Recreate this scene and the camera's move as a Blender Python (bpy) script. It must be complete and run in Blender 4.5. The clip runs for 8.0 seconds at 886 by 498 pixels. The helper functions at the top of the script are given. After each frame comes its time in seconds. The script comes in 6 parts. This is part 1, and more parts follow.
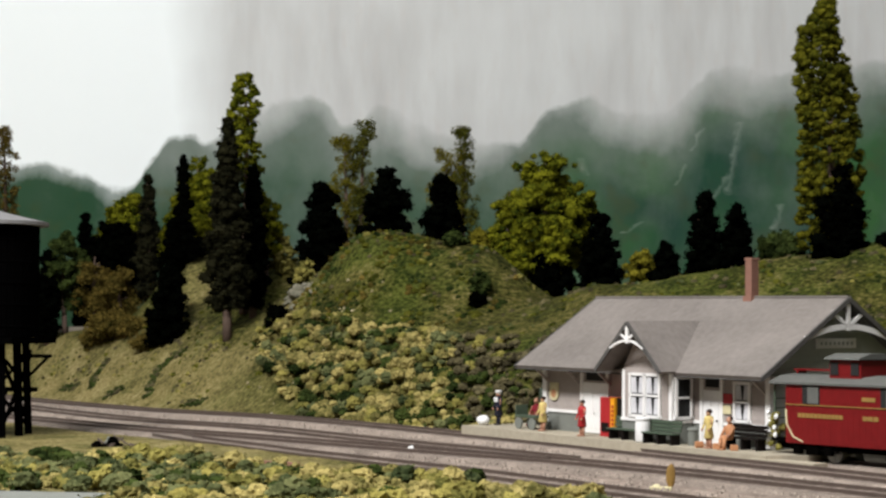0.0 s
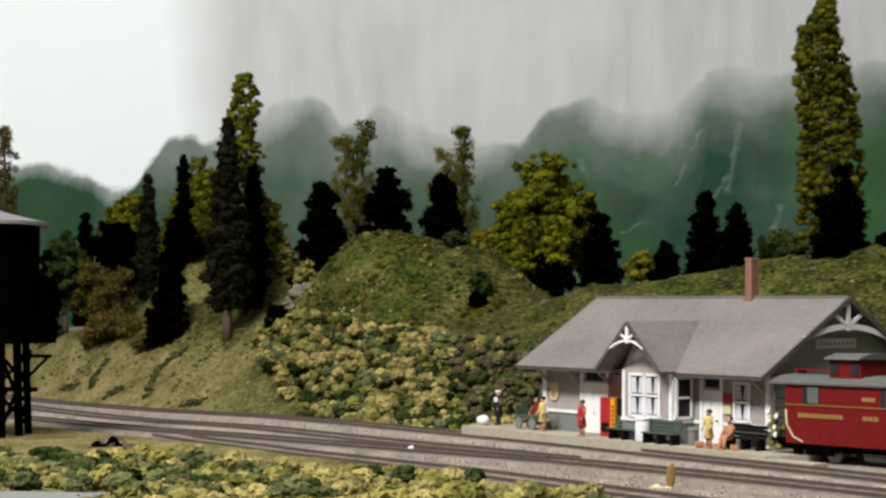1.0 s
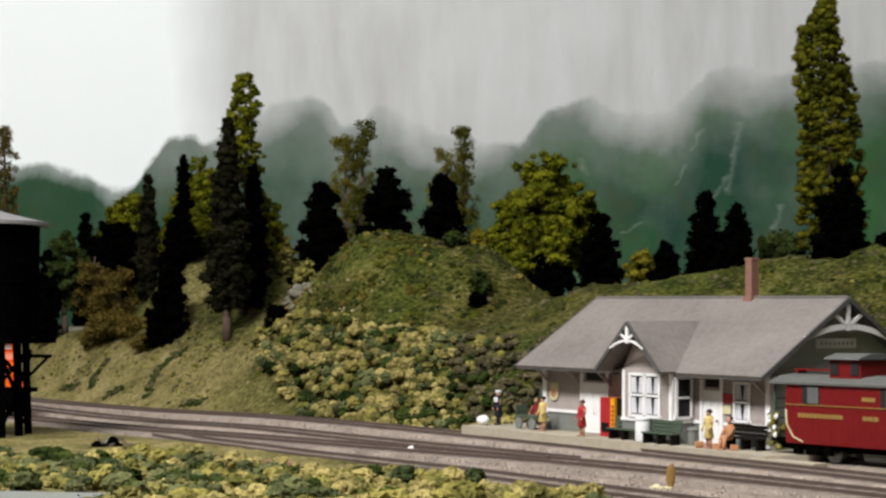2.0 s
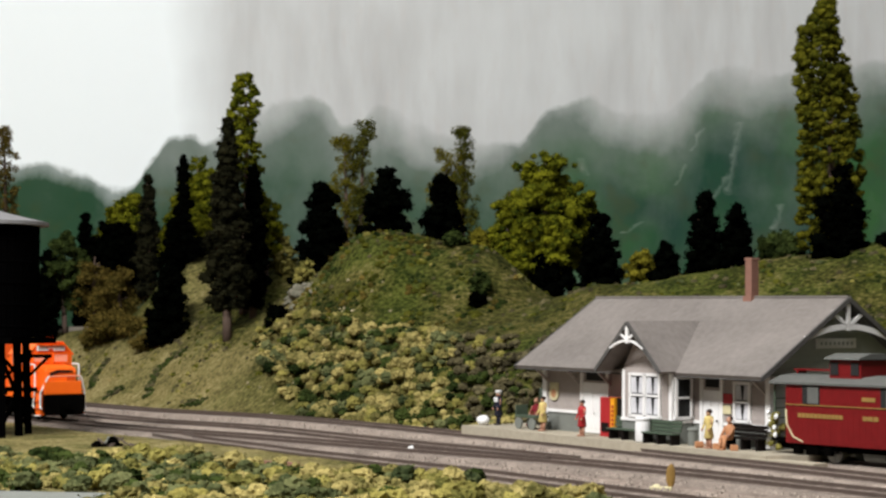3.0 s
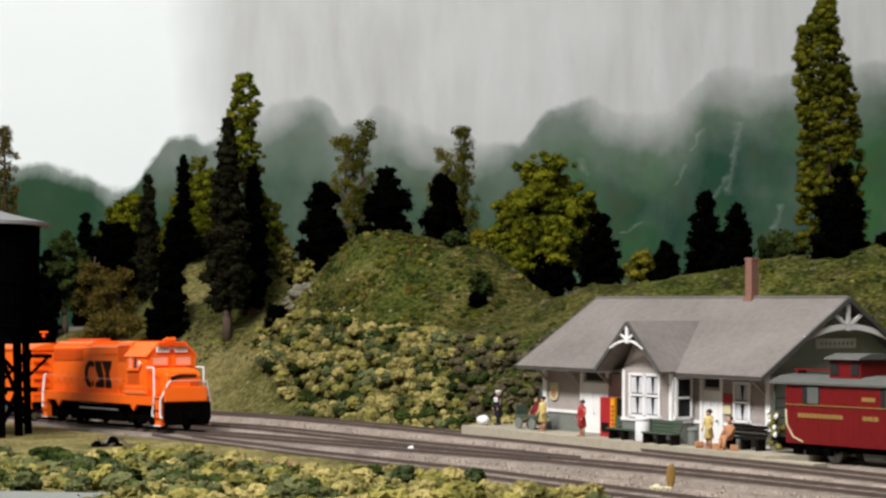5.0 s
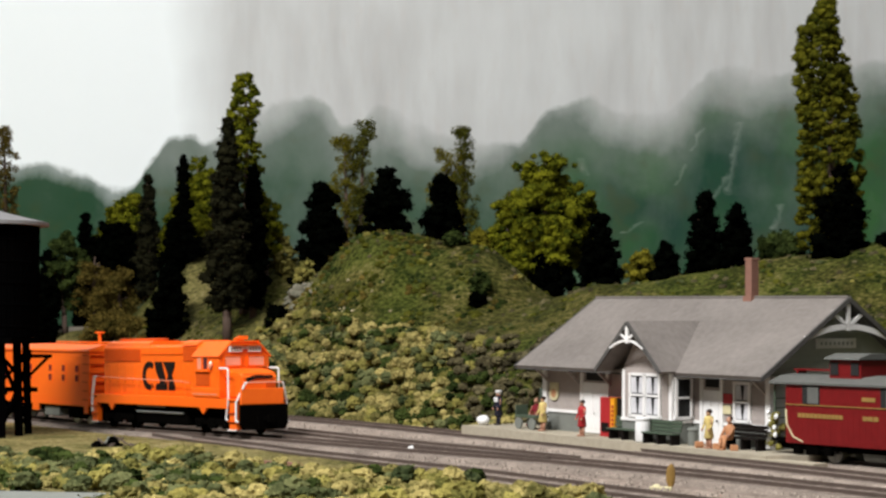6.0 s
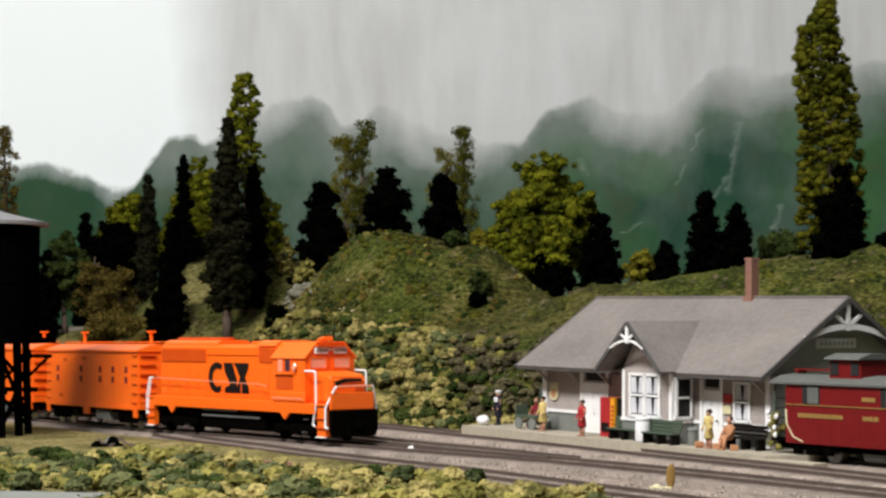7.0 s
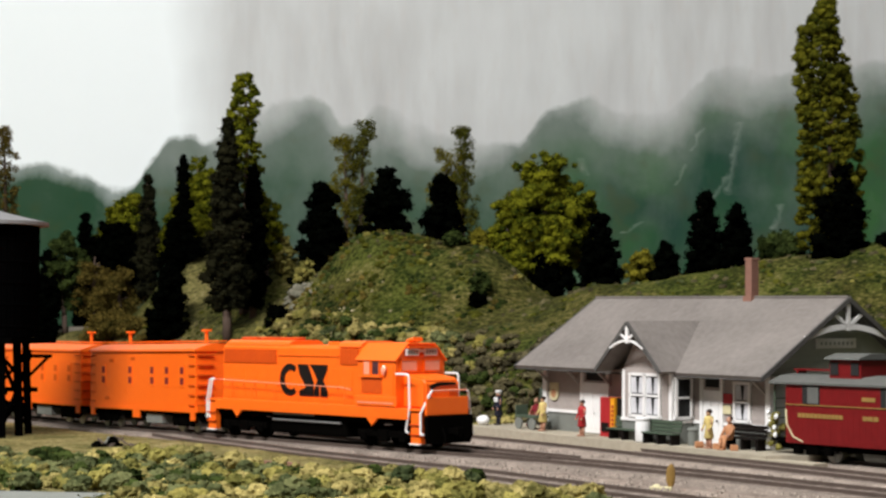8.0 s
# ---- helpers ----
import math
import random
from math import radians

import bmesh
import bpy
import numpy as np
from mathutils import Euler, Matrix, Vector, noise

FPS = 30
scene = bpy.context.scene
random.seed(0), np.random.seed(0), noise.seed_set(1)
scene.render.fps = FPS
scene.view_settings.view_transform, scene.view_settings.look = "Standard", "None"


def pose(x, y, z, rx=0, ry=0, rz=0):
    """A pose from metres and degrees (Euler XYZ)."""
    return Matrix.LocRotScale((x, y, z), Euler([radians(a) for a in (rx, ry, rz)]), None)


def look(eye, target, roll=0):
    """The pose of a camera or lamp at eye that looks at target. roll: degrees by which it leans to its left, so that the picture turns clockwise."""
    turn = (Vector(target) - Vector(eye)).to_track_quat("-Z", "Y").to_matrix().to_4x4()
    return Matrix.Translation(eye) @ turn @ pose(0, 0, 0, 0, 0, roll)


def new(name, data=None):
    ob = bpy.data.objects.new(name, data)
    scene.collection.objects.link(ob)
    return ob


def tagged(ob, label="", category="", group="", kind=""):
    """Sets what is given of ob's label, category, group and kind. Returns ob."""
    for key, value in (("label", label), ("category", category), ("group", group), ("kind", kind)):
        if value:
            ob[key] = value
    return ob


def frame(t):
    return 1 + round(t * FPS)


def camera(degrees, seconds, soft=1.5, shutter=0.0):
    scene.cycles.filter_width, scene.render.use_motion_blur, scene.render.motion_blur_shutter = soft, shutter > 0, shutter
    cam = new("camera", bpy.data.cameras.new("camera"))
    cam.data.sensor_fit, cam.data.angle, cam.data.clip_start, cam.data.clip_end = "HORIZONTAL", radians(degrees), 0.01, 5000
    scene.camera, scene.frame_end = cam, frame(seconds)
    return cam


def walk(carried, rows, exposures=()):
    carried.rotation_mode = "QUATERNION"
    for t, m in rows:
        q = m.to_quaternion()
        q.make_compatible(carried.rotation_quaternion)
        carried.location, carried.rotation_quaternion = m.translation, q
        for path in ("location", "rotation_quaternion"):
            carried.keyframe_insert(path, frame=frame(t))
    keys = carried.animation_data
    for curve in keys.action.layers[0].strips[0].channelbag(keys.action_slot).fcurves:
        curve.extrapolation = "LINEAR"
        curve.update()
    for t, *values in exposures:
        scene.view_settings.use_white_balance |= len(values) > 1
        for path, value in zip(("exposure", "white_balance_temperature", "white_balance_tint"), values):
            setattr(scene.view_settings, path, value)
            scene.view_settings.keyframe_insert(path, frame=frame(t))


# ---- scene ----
# The layout is an HO model railway: lengths below are scale metres, brought to true size by S.
EXPOSURE = 0.15
RIDGE = ((-60, 22.0), (-45.1, 21.1), (-40.5, 21.7), (-36.5, 20.5), (-34.2, 19.1), (-32.2, 19.0), (-30.1, 21.8), (-25.9, 24.8), (-24.0, 23.9), (-21.8, 26.2), (-18.1, 27.4), (-12.9, 28.5), (-9.9, 25.8),
         (-6.0, 27.6), (-2.5, 25.6), (0.9, 24.4), (7.8, 24.1), (10.1, 26.7), (14.7, 28.1), (18.2, 27.1), (22.8, 27.6), (29.1, 31.5), (35.5, 30.8), (45.1, 32.6), (60, 33.0))
CREST = ((-60, 0.6), (-46, 0.55), (-34, 0.6), (-31, 0.85), (-26, 0.9), (-22, 0.5), (-17, 0.25), (-13, 0.5), (-10, 0.55), (-7, 0.2), (0, 0.1), (6, 0.3), (9, 0.75), (13, 0.65), (17, 0.2), (24, 0.15), (32, 0.2), (40, 0.3), (60, 0.3))
# dry-brush strokes on the hills: place, height, length, width and lean
STROKES = ((29.0, 18.5, 7.5, 0.5, 1.4), (27.0, 17.2, 3.2, 0.45, 2.0), (25.4, 23.0, 2.4, 0.35, 1.2), (33.8, 15.0, 2.6, 0.45, 0.8), (14.6, 20.5, 1.8, 0.6, -0.6), (18.5, 14.6, 1.2, 0.5, 1.8), (23.8, 19.5, 2.2, 0.3, 1.0))
SKY_A, SKY_B, SKY_C = (0.495, 0.495, 0.49), (0.67, 0.69, 0.69), (0.575, 0.56, 0.545)
HILL_W, HILL_D, HILL_E = (0.018, 0.06, 0.026), (0.07, 0.09, 0.04), (0.012, 0.05, 0.04)
HILL_A, HILL_B, HILL_C, MIST = (0.065, 0.11, 0.078), (0.036, 0.08, 0.05), (0.045, 0.125, 0.045), (0.215, 0.25, 0.225)
GRASS_HILL = ((0.2, (0.009, 0.013, 0.002)), (0.42, (0.048, 0.05, 0.009)), (0.62, (0.109, 0.097, 0.025)), (0.85, (0.229, 0.183, 0.086)))
GRASS_DRY = ((0.15, (0.09, 0.082, 0.025)), (0.45, (0.25, 0.205, 0.08)), (0.75, (0.36, 0.3, 0.14)), (0.9, (0.44, 0.38, 0.22)))
GRASS_GREEN = ((0.2, (0.008, 0.014, 0.002)), (0.42, (0.043, 0.055, 0.008)), (0.62, (0.093, 0.102, 0.019)), (0.85, (0.154, 0.149, 0.048)))
GRASS_BROWN = ((0.2, (0.011, 0.01, 0.003)), (0.42, (0.063, 0.048, 0.013)), (0.62, (0.132, 0.1, 0.032)), (0.85, (0.296, 0.232, 0.127)))
GRASS_PALE = ((0.15, (0.045, 0.05, 0.012)), (0.45, (0.14, 0.132, 0.04)), (0.75, (0.24, 0.22, 0.085)), (0.9, (0.34, 0.3, 0.15)))
S = 1 / 87.1
cam = camera(26.74, 8.0, soft=2.5)
EYE = (0.0, 0.0, 5.5 * S)
VIEW = look(EYE, (0.0, 100 * S, 5.5 * S + 100 * S * math.tan(0.0394)))
walk(cam, [(0.0, VIEW), (8.0, VIEW)], exposures=[(0.0, EXPOSURE), (8.0, EXPOSURE)])

# ---- light: a closed train room with fluorescent ceiling fittings ----
world = bpy.data.worlds.new("room_air")
world.use_nodes = True
world.node_tree.nodes["Background"].inputs[0].default_value = (0.8, 0.9, 1.0, 1)
world.node_tree.nodes["Background"].inputs[1].default_value = 0.02
scene.world = world


LAMPS = []


def area_lamp(name, x, y, z, w, d, watts, colour, aim=None):
    lamp = bpy.data.lights.new(name, "AREA")
    lamp.shape, lamp.size, lamp.size_y, lamp.energy, lamp.color = "RECTANGLE", w * S, d * S, watts, colour
    ob = new(name, lamp)
    eye = Vector((x, y, z)) * S
    ob.matrix_world = look(eye, Vector(aim) * S if aim else eye + Vector((0, 0.001, -1)))
    LAMPS.append((ob.matrix_world.copy(), w, d))
    return ob


area_lamp("tube_light", -58, 4, 116, 70, 16, 52.0, (1.0, 0.985, 0.972), (0, 100, 0))
area_lamp("tube_light", 38, 34, 116, 90, 16, 6.0, (1.0, 0.985, 0.972), (0, 110, 0))


# ---- materials ----
def material(name, colour, rough=0.8, second=None, grain=1.0, bump=0.3, metal=0.0, stain=0.25, island=0.0, spec=0.3):
    """A surface of two colours mixed by noise at two scales (grain: spots per scale metre), with relief."""
    m = bpy.data.materials.new(name)
    m.use_nodes = True
    nt = m.node_tree
    nodes, links = nt.nodes, nt.links
    bs = nodes["Principled BSDF"]
    bs.inputs["Roughness"].default_value, bs.inputs["Metallic"].default_value = rough, metal
    bs.inputs["Specular IOR Level"].default_value = spec
    second = second or tuple(c * 0.62 for c in colour)
    tc = nodes.new("ShaderNodeTexCoord")
    big, fine = nodes.new("ShaderNodeTexNoise"), nodes.new("ShaderNodeTexNoise")
    for tex, scale in ((big, grain * 0.22), (fine, grain * 3.1)):
        tex.inputs["Scale"].default_value = scale / S
        tex.inputs["Detail"].default_value = 5
        links.new(tc.outputs["Object"], tex.inputs["Vector"])
    mix = nodes.new("ShaderNodeMath")
    mix.operation = "MULTIPLY_ADD"
    links.new(big.outputs["Fac"], mix.inputs[0])
    mix.inputs[1].default_value = stain * 3.0
    add = nodes.new("ShaderNodeMath")
    add.operation = "MULTIPLY_ADD"
    links.new(fine.outputs["Fac"], add.inputs[0])
    add.inputs[1].default_value = 1.2
    add.inputs[2].default_value = -0.1 - stain * 1.5
    links.new(add.outputs[0], mix.inputs[2])
    fac = mix.outputs[0]
    if island:
        geo = nodes.new("ShaderNodeNewGeometry")
        isl = nodes.new("ShaderNodeMath")
        isl.operation = "MULTIPLY_ADD"
        each = nodes.new("ShaderNodeObjectInfo")
        both = nodes.new("ShaderNodeMath")
        both.operation = "ADD"
        links.new(geo.outputs["Random Per Island"], both.inputs[0])
        links.new(each.outputs["Random"], both.inputs[1])
        wrap = nodes.new("ShaderNodeMath")
        wrap.operation = "FRACT"
        links.new(both.outputs[0], wrap.inputs[0])
        links.new(wrap.outputs[0], isl.inputs[0])
        isl.inputs[1].default_value = island
        sub = nodes.new("ShaderNodeMath")
        sub.operation = "SUBTRACT"
        links.new(fac, sub.inputs[0])
        sub.inputs[1].default_value = island * 0.5
        links.new(sub.outputs[0], isl.inputs[2])
        fac = isl.outputs[0]
    ramp = nodes.new("ShaderNodeMix")
    ramp.data_type = "RGBA"
    ramp.clamp_factor = True
    ramp.inputs[6].default_value, ramp.inputs[7].default_value = (*colour, 1), (*second, 1)
    links.new(fac, ramp.inputs[0])
    links.new(ramp.outputs[2], bs.inputs["Base Color"])
    if bump:
        b = nodes.new("ShaderNodeBump")
        b.inputs["Strength"].default_value = bump
        b.inputs["Distance"].default_value = 0.06 * S
        links.new(fine.outputs["Fac"], b.inputs["Height"])
        links.new(b.outputs[0], bs.inputs["Normal"])
    return m


def ground_material():
    """Grass flock: dark olive on the hills, dry straw on the lower banks (attribute dry), with earth showing through."""
    m = bpy.data.materials.new("static_grass")
    m.use_nodes = True
    nodes, links = m.node_tree.nodes, m.node_tree.links
    bs = nodes["Principled BSDF"]
    bs.inputs["Roughness"].default_value, bs.inputs["Specular IOR Level"].default_value = 0.97, 0.1
    tc = nodes.new("ShaderNodeTexCoord")

    def noisy(scale, detail=6):
        n = nodes.new("ShaderNodeTexNoise")
        n.inputs["Scale"].default_value, n.inputs["Detail"].default_value = scale / S, detail
        n.inputs["Roughness"].default_value = 0.65
        links.new(tc.outputs["Object"], n.inputs["Vector"])
        return n.outputs["Fac"]

    def ramp(fac, stops):
        r = nodes.new("ShaderNodeValToRGB")
        el = r.color_ramp.elements
        for i, (p, c) in enumerate(stops):
            e = el[i] if i < 2 else el.new(p)
            e.position, e.color = p, (*c, 1)
        links.new(fac, r.inputs[0])
        return r.outputs[0]

    fine, coarse = noisy(3.4), noisy(0.42, 5)
    mixed = nodes.new("ShaderNodeMath")
    mixed.operation = "MULTIPLY_ADD"
    links.new(coarse, mixed.inputs[0])
    mixed.inputs[1].default_value = 1.1
    half = nodes.new("ShaderNodeMath")
    half.operation = "MULTIPLY_ADD"
    links.new(fine, half.inputs[0])
    half.inputs[1].default_value, half.inputs[2].default_value = 1.7, -0.95
    links.new(half.outputs[0], mixed.inputs[2])
    def mingle(fac, one, two):
        n = nodes.new("ShaderNodeMix")
        n.data_type = "RGBA"
        for i, v in ((0, fac), (6, one), (7, two)):
            links.new(v, n.inputs[i])
        return n.outputs[2]

    def patches(scale, gain, shift):
        n = nodes.new("ShaderNodeMath")
        n.operation, n.use_clamp = "MULTIPLY_ADD", True
        links.new(noisy(scale, 6), n.inputs[0])
        n.inputs[1].default_value, n.inputs[2].default_value = gain, shift
        return n.outputs[0]

    hill = mingle(patches(0.16, 6.0, -2.9), ramp(mixed.outputs[0], GRASS_HILL), ramp(mixed.outputs[0], GRASS_GREEN))
    hill = mingle(patches(0.5, 5.0, -2.9), hill, ramp(mixed.outputs[0], GRASS_BROWN))
    dry = mingle(patches(0.22, 5.0, -2.5), ramp(mixed.outputs[0], GRASS_DRY), ramp(mixed.outputs[0], GRASS_PALE))
    at_node = nodes.new("ShaderNodeAttribute")
    at_node.attribute_name = "dry"
    mix = nodes.new("ShaderNodeMix")
    mix.data_type = "RGBA"
    links.new(at_node.outputs["Fac"], mix.inputs[0])
    links.new(hill, mix.inputs[6])
    links.new(dry, mix.inputs[7])
    links.new(mix.outputs[2], bs.inputs["Base Color"])
    b = nodes.new("ShaderNodeBump")
    b.inputs["Strength"].default_value, b.inputs["Distance"].default_value = 1.0, 0.25 * S
    links.new(fine, b.inputs["Height"])
    links.new(b.outputs[0], bs.inputs["Normal"])
    return m


M = {
    "grass": ground_material(),
    "ballast": material("grey_ballast", (0.34, 0.28, 0.235), 0.95, (0.1, 0.08, 0.067), 3.0, 1.0, stain=0.4, island=0.7),
    "yard": material("cinder_ground", (0.32, 0.258, 0.215), 0.95, (0.11, 0.086, 0.071), 1.6, 1.0, stain=0.55),
    "stone": material("ballast_stone", (0.36, 0.305, 0.26), 0.95, (0.2, 0.165, 0.14), 3.0, 0.5, island=0.8),
    "tie": material("stained_tie", (0.29, 0.235, 0.2), 0.9, (0.12, 0.097, 0.083), 1.5, 0.5, island=0.6),
    "rail": material("weathered_rail", (0.12, 0.09, 0.076), 0.5, (0.065, 0.048, 0.04), 1.5, 0.2),
    "road": material("dirt_road", (0.26, 0.23, 0.19), 0.95, (0.16, 0.14, 0.11), 1.0, 0.5),
    "concrete": material("platform_concrete", (0.42, 0.375, 0.29), 0.9, (0.31, 0.275, 0.21), 1.2, 0.4),
    "siding": material("grey_siding", (0.4, 0.35, 0.325), 0.75, (0.31, 0.275, 0.255), 1.0, 0.2),
    "skirt": material("green_grey_skirt", (0.2, 0.21, 0.19), 0.8, (0.15, 0.16, 0.145), 1.0, 0.2),
    # gable colour is raised to stand in for light missing on this end
    "gable": material("grey_green_gable_lifted", (0.44, 0.47, 0.445), 0.8, (0.37, 0.4, 0.375), 1.0, 0.2),
    "trim": material("white_trim", (0.86, 0.85, 0.84), 0.6, (0.76, 0.75, 0.74), 1.5, 0.1),
    "roof": material("grey_shingle", (0.215, 0.192, 0.177), 0.9, (0.135, 0.12, 0.11), 1.2, 0.5, stain=0.6),
    "soffit": material("dark_soffit", (0.1, 0.095, 0.09), 0.9),
    "dark": material("dark_interior", (0.02, 0.02, 0.02), 0.9),
    "lace": material("lace_curtain", (0.75, 0.75, 0.77), 0.9, (0.4, 0.4, 0.43), 4.0, 0.2, stain=0.4),
    "chimney": material("red_brick", (0.3, 0.155, 0.115), 0.9, (0.2, 0.1, 0.075), 4.0, 0.5),
    "orange": material("orange_paint", (0.95, 0.15, 0.003), 0.5, (0.9, 0.125, 0.002), 1.0, 0.03, spec=0.5),
    "orange_dark": material("orange_grille", (0.66, 0.085, 0.003), 0.6, (0.52, 0.06, 0.002), 3.0, 0.4),
    "black": material("black_plastic", (0.008, 0.006, 0.005), 0.8, (0.012, 0.009, 0.008), 2.0, 0.1, spec=0.1),
    "chassis": material("black_frame", (0.0012, 0.0011, 0.001), 0.9, (0.003, 0.0026, 0.0022), 2.0, 0.2, spec=0.0),
    "steel": material("bright_steel", (0.5, 0.5, 0.5), 0.35, (0.4, 0.4, 0.4), 2.0, 0.1, metal=0.9),
    "caboose": material("red_paint", (0.165, 0.006, 0.007), 0.5, (0.12, 0.004, 0.005), 1.0, 0.05, spec=0.25),
    "caboose_roof": material("grey_green_roof", (0.12, 0.122, 0.113), 0.8, (0.085, 0.088, 0.082), 1.0, 0.2),
    "gold": material("yellow_lettering", (0.32, 0.19, 0.05), 0.7),
    "white": material("white_plastic", (0.82, 0.82, 0.82), 0.5, (0.72, 0.72, 0.72)),
    "red": material("bright_red", (0.42, 0.025, 0.03), 0.5, (0.34, 0.018, 0.02)),
    "yellow": material("yellow_plastic", (0.62, 0.5, 0.2), 0.7, (0.55, 0.42, 0.14)),
    "amber": material("amber_panel", (0.85, 0.4, 0.02), 0.5, (0.75, 0.3, 0.01)),
    "cream": material("cream_paint", (0.75, 0.68, 0.42), 0.7),
    "green": material("dark_green_paint", (0.085, 0.11, 0.075), 0.6, (0.035, 0.06, 0.04)),
    "navy": material("navy_cloth", (0.015, 0.015, 0.03), 0.9),
    "maroon": material("maroon_cloth", (0.2, 0.01, 0.02), 0.8),
    "tan": material("tan_crate", (0.5, 0.25, 0.12), 0.8, (0.4, 0.18, 0.09)),
    "tower": material("black_stained_wood", (0.0016, 0.0015, 0.0016), 0.9, (0.0008, 0.0008, 0.0008), 1.5, 0.4, island=0.5, spec=0.0),
    "tower_roof": material("grey_roof", (0.24, 0.235, 0.24), 0.8, (0.18, 0.18, 0.185), 1.0, 0.2),
    "bark": material("brown_bark", (0.12, 0.08, 0.06), 0.95, (0.07, 0.05, 0.04), 3.0, 0.6),
    "rock": material("pale_rock", (0.25, 0.235, 0.18), 0.95, (0.07, 0.07, 0.045), 1.5, 1.0),
    "wall": material("painted_room_wall", (0.4, 0.39, 0.37), 0.9, (0.36, 0.35, 0.33), 0.02, 0.02),
    "ceiling": material("white_ceiling", (0.55, 0.55, 0.53), 0.9, (0.5, 0.5, 0.48), 0.02, 0.02),
    "fascia": material("painted_fascia", (0.05, 0.07, 0.05), 0.7, (0.04, 0.055, 0.04), 0.3, 0.1),
    "skin": material("flesh_paint", (0.5, 0.26, 0.17), 0.7),
    "hair": material("dark_hair_paint", (0.04, 0.022, 0.015), 0.8),
    "glass": material("dim_window_plastic", (0.1, 0.04, 0.05), 0.15, (0.06, 0.02, 0.03), 1.0, 0.0, spec=0.6),
    # on the cab windows this pale pink stands in for glare
    "glaze": material("pale_plastic_and_glare", (0.85, 0.4, 0.28), 0.2, (0.8, 0.26, 0.15), 1.0, 0.0, spec=0.6),
    "lumber": material("pine_lumber", (0.4, 0.27, 0.15), 0.8, (0.3, 0.19, 0.1), 0.3, 0.2),
    "carpet": material("grey_carpet", (0.14, 0.14, 0.15), 0.98, (0.1, 0.1, 0.11), 0.2, 0.3),
}
FOAM = {
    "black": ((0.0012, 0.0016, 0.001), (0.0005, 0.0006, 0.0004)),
    "grey": ((0.017, 0.0165, 0.008), (0.002, 0.0025, 0.0015)),
    "olive": ((0.1, 0.1, 0.015), (0.024, 0.028, 0.005)),
    "yellow": ((0.15, 0.13, 0.014), (0.07, 0.065, 0.008)),
    "mid": ((0.15, 0.15, 0.01), (0.01, 0.02, 0.003)),
    "moss": ((0.27, 0.235, 0.065), (0.068, 0.07, 0.019)),
    "deep": ((0.045, 0.062, 0.016), (0.007, 0.012, 0.004)),
    "blue": ((0.14, 0.148, 0.062), (0.026, 0.036, 0.015)),
    "straw": ((0.37, 0.305, 0.112), (0.085, 0.08, 0.025)),
    "brown": ((0.14, 0.1, 0.024), (0.022, 0.022, 0.005)),
    "twig": ((0.13, 0.112, 0.058), (0.03, 0.026, 0.015)),
    "poplar": ((0.115, 0.108, 0.01), (0.014, 0.02, 0.003)),
    "fleck": ((0.5, 0.42, 0.27), (0.2, 0.18, 0.09)),
}
FOAM = {k: material("foam_" + k, a, 0.97, b, 1.6, 0.8, stain=0.4, island=0.8, spec=0.0) for k, (a, b) in FOAM.items()}


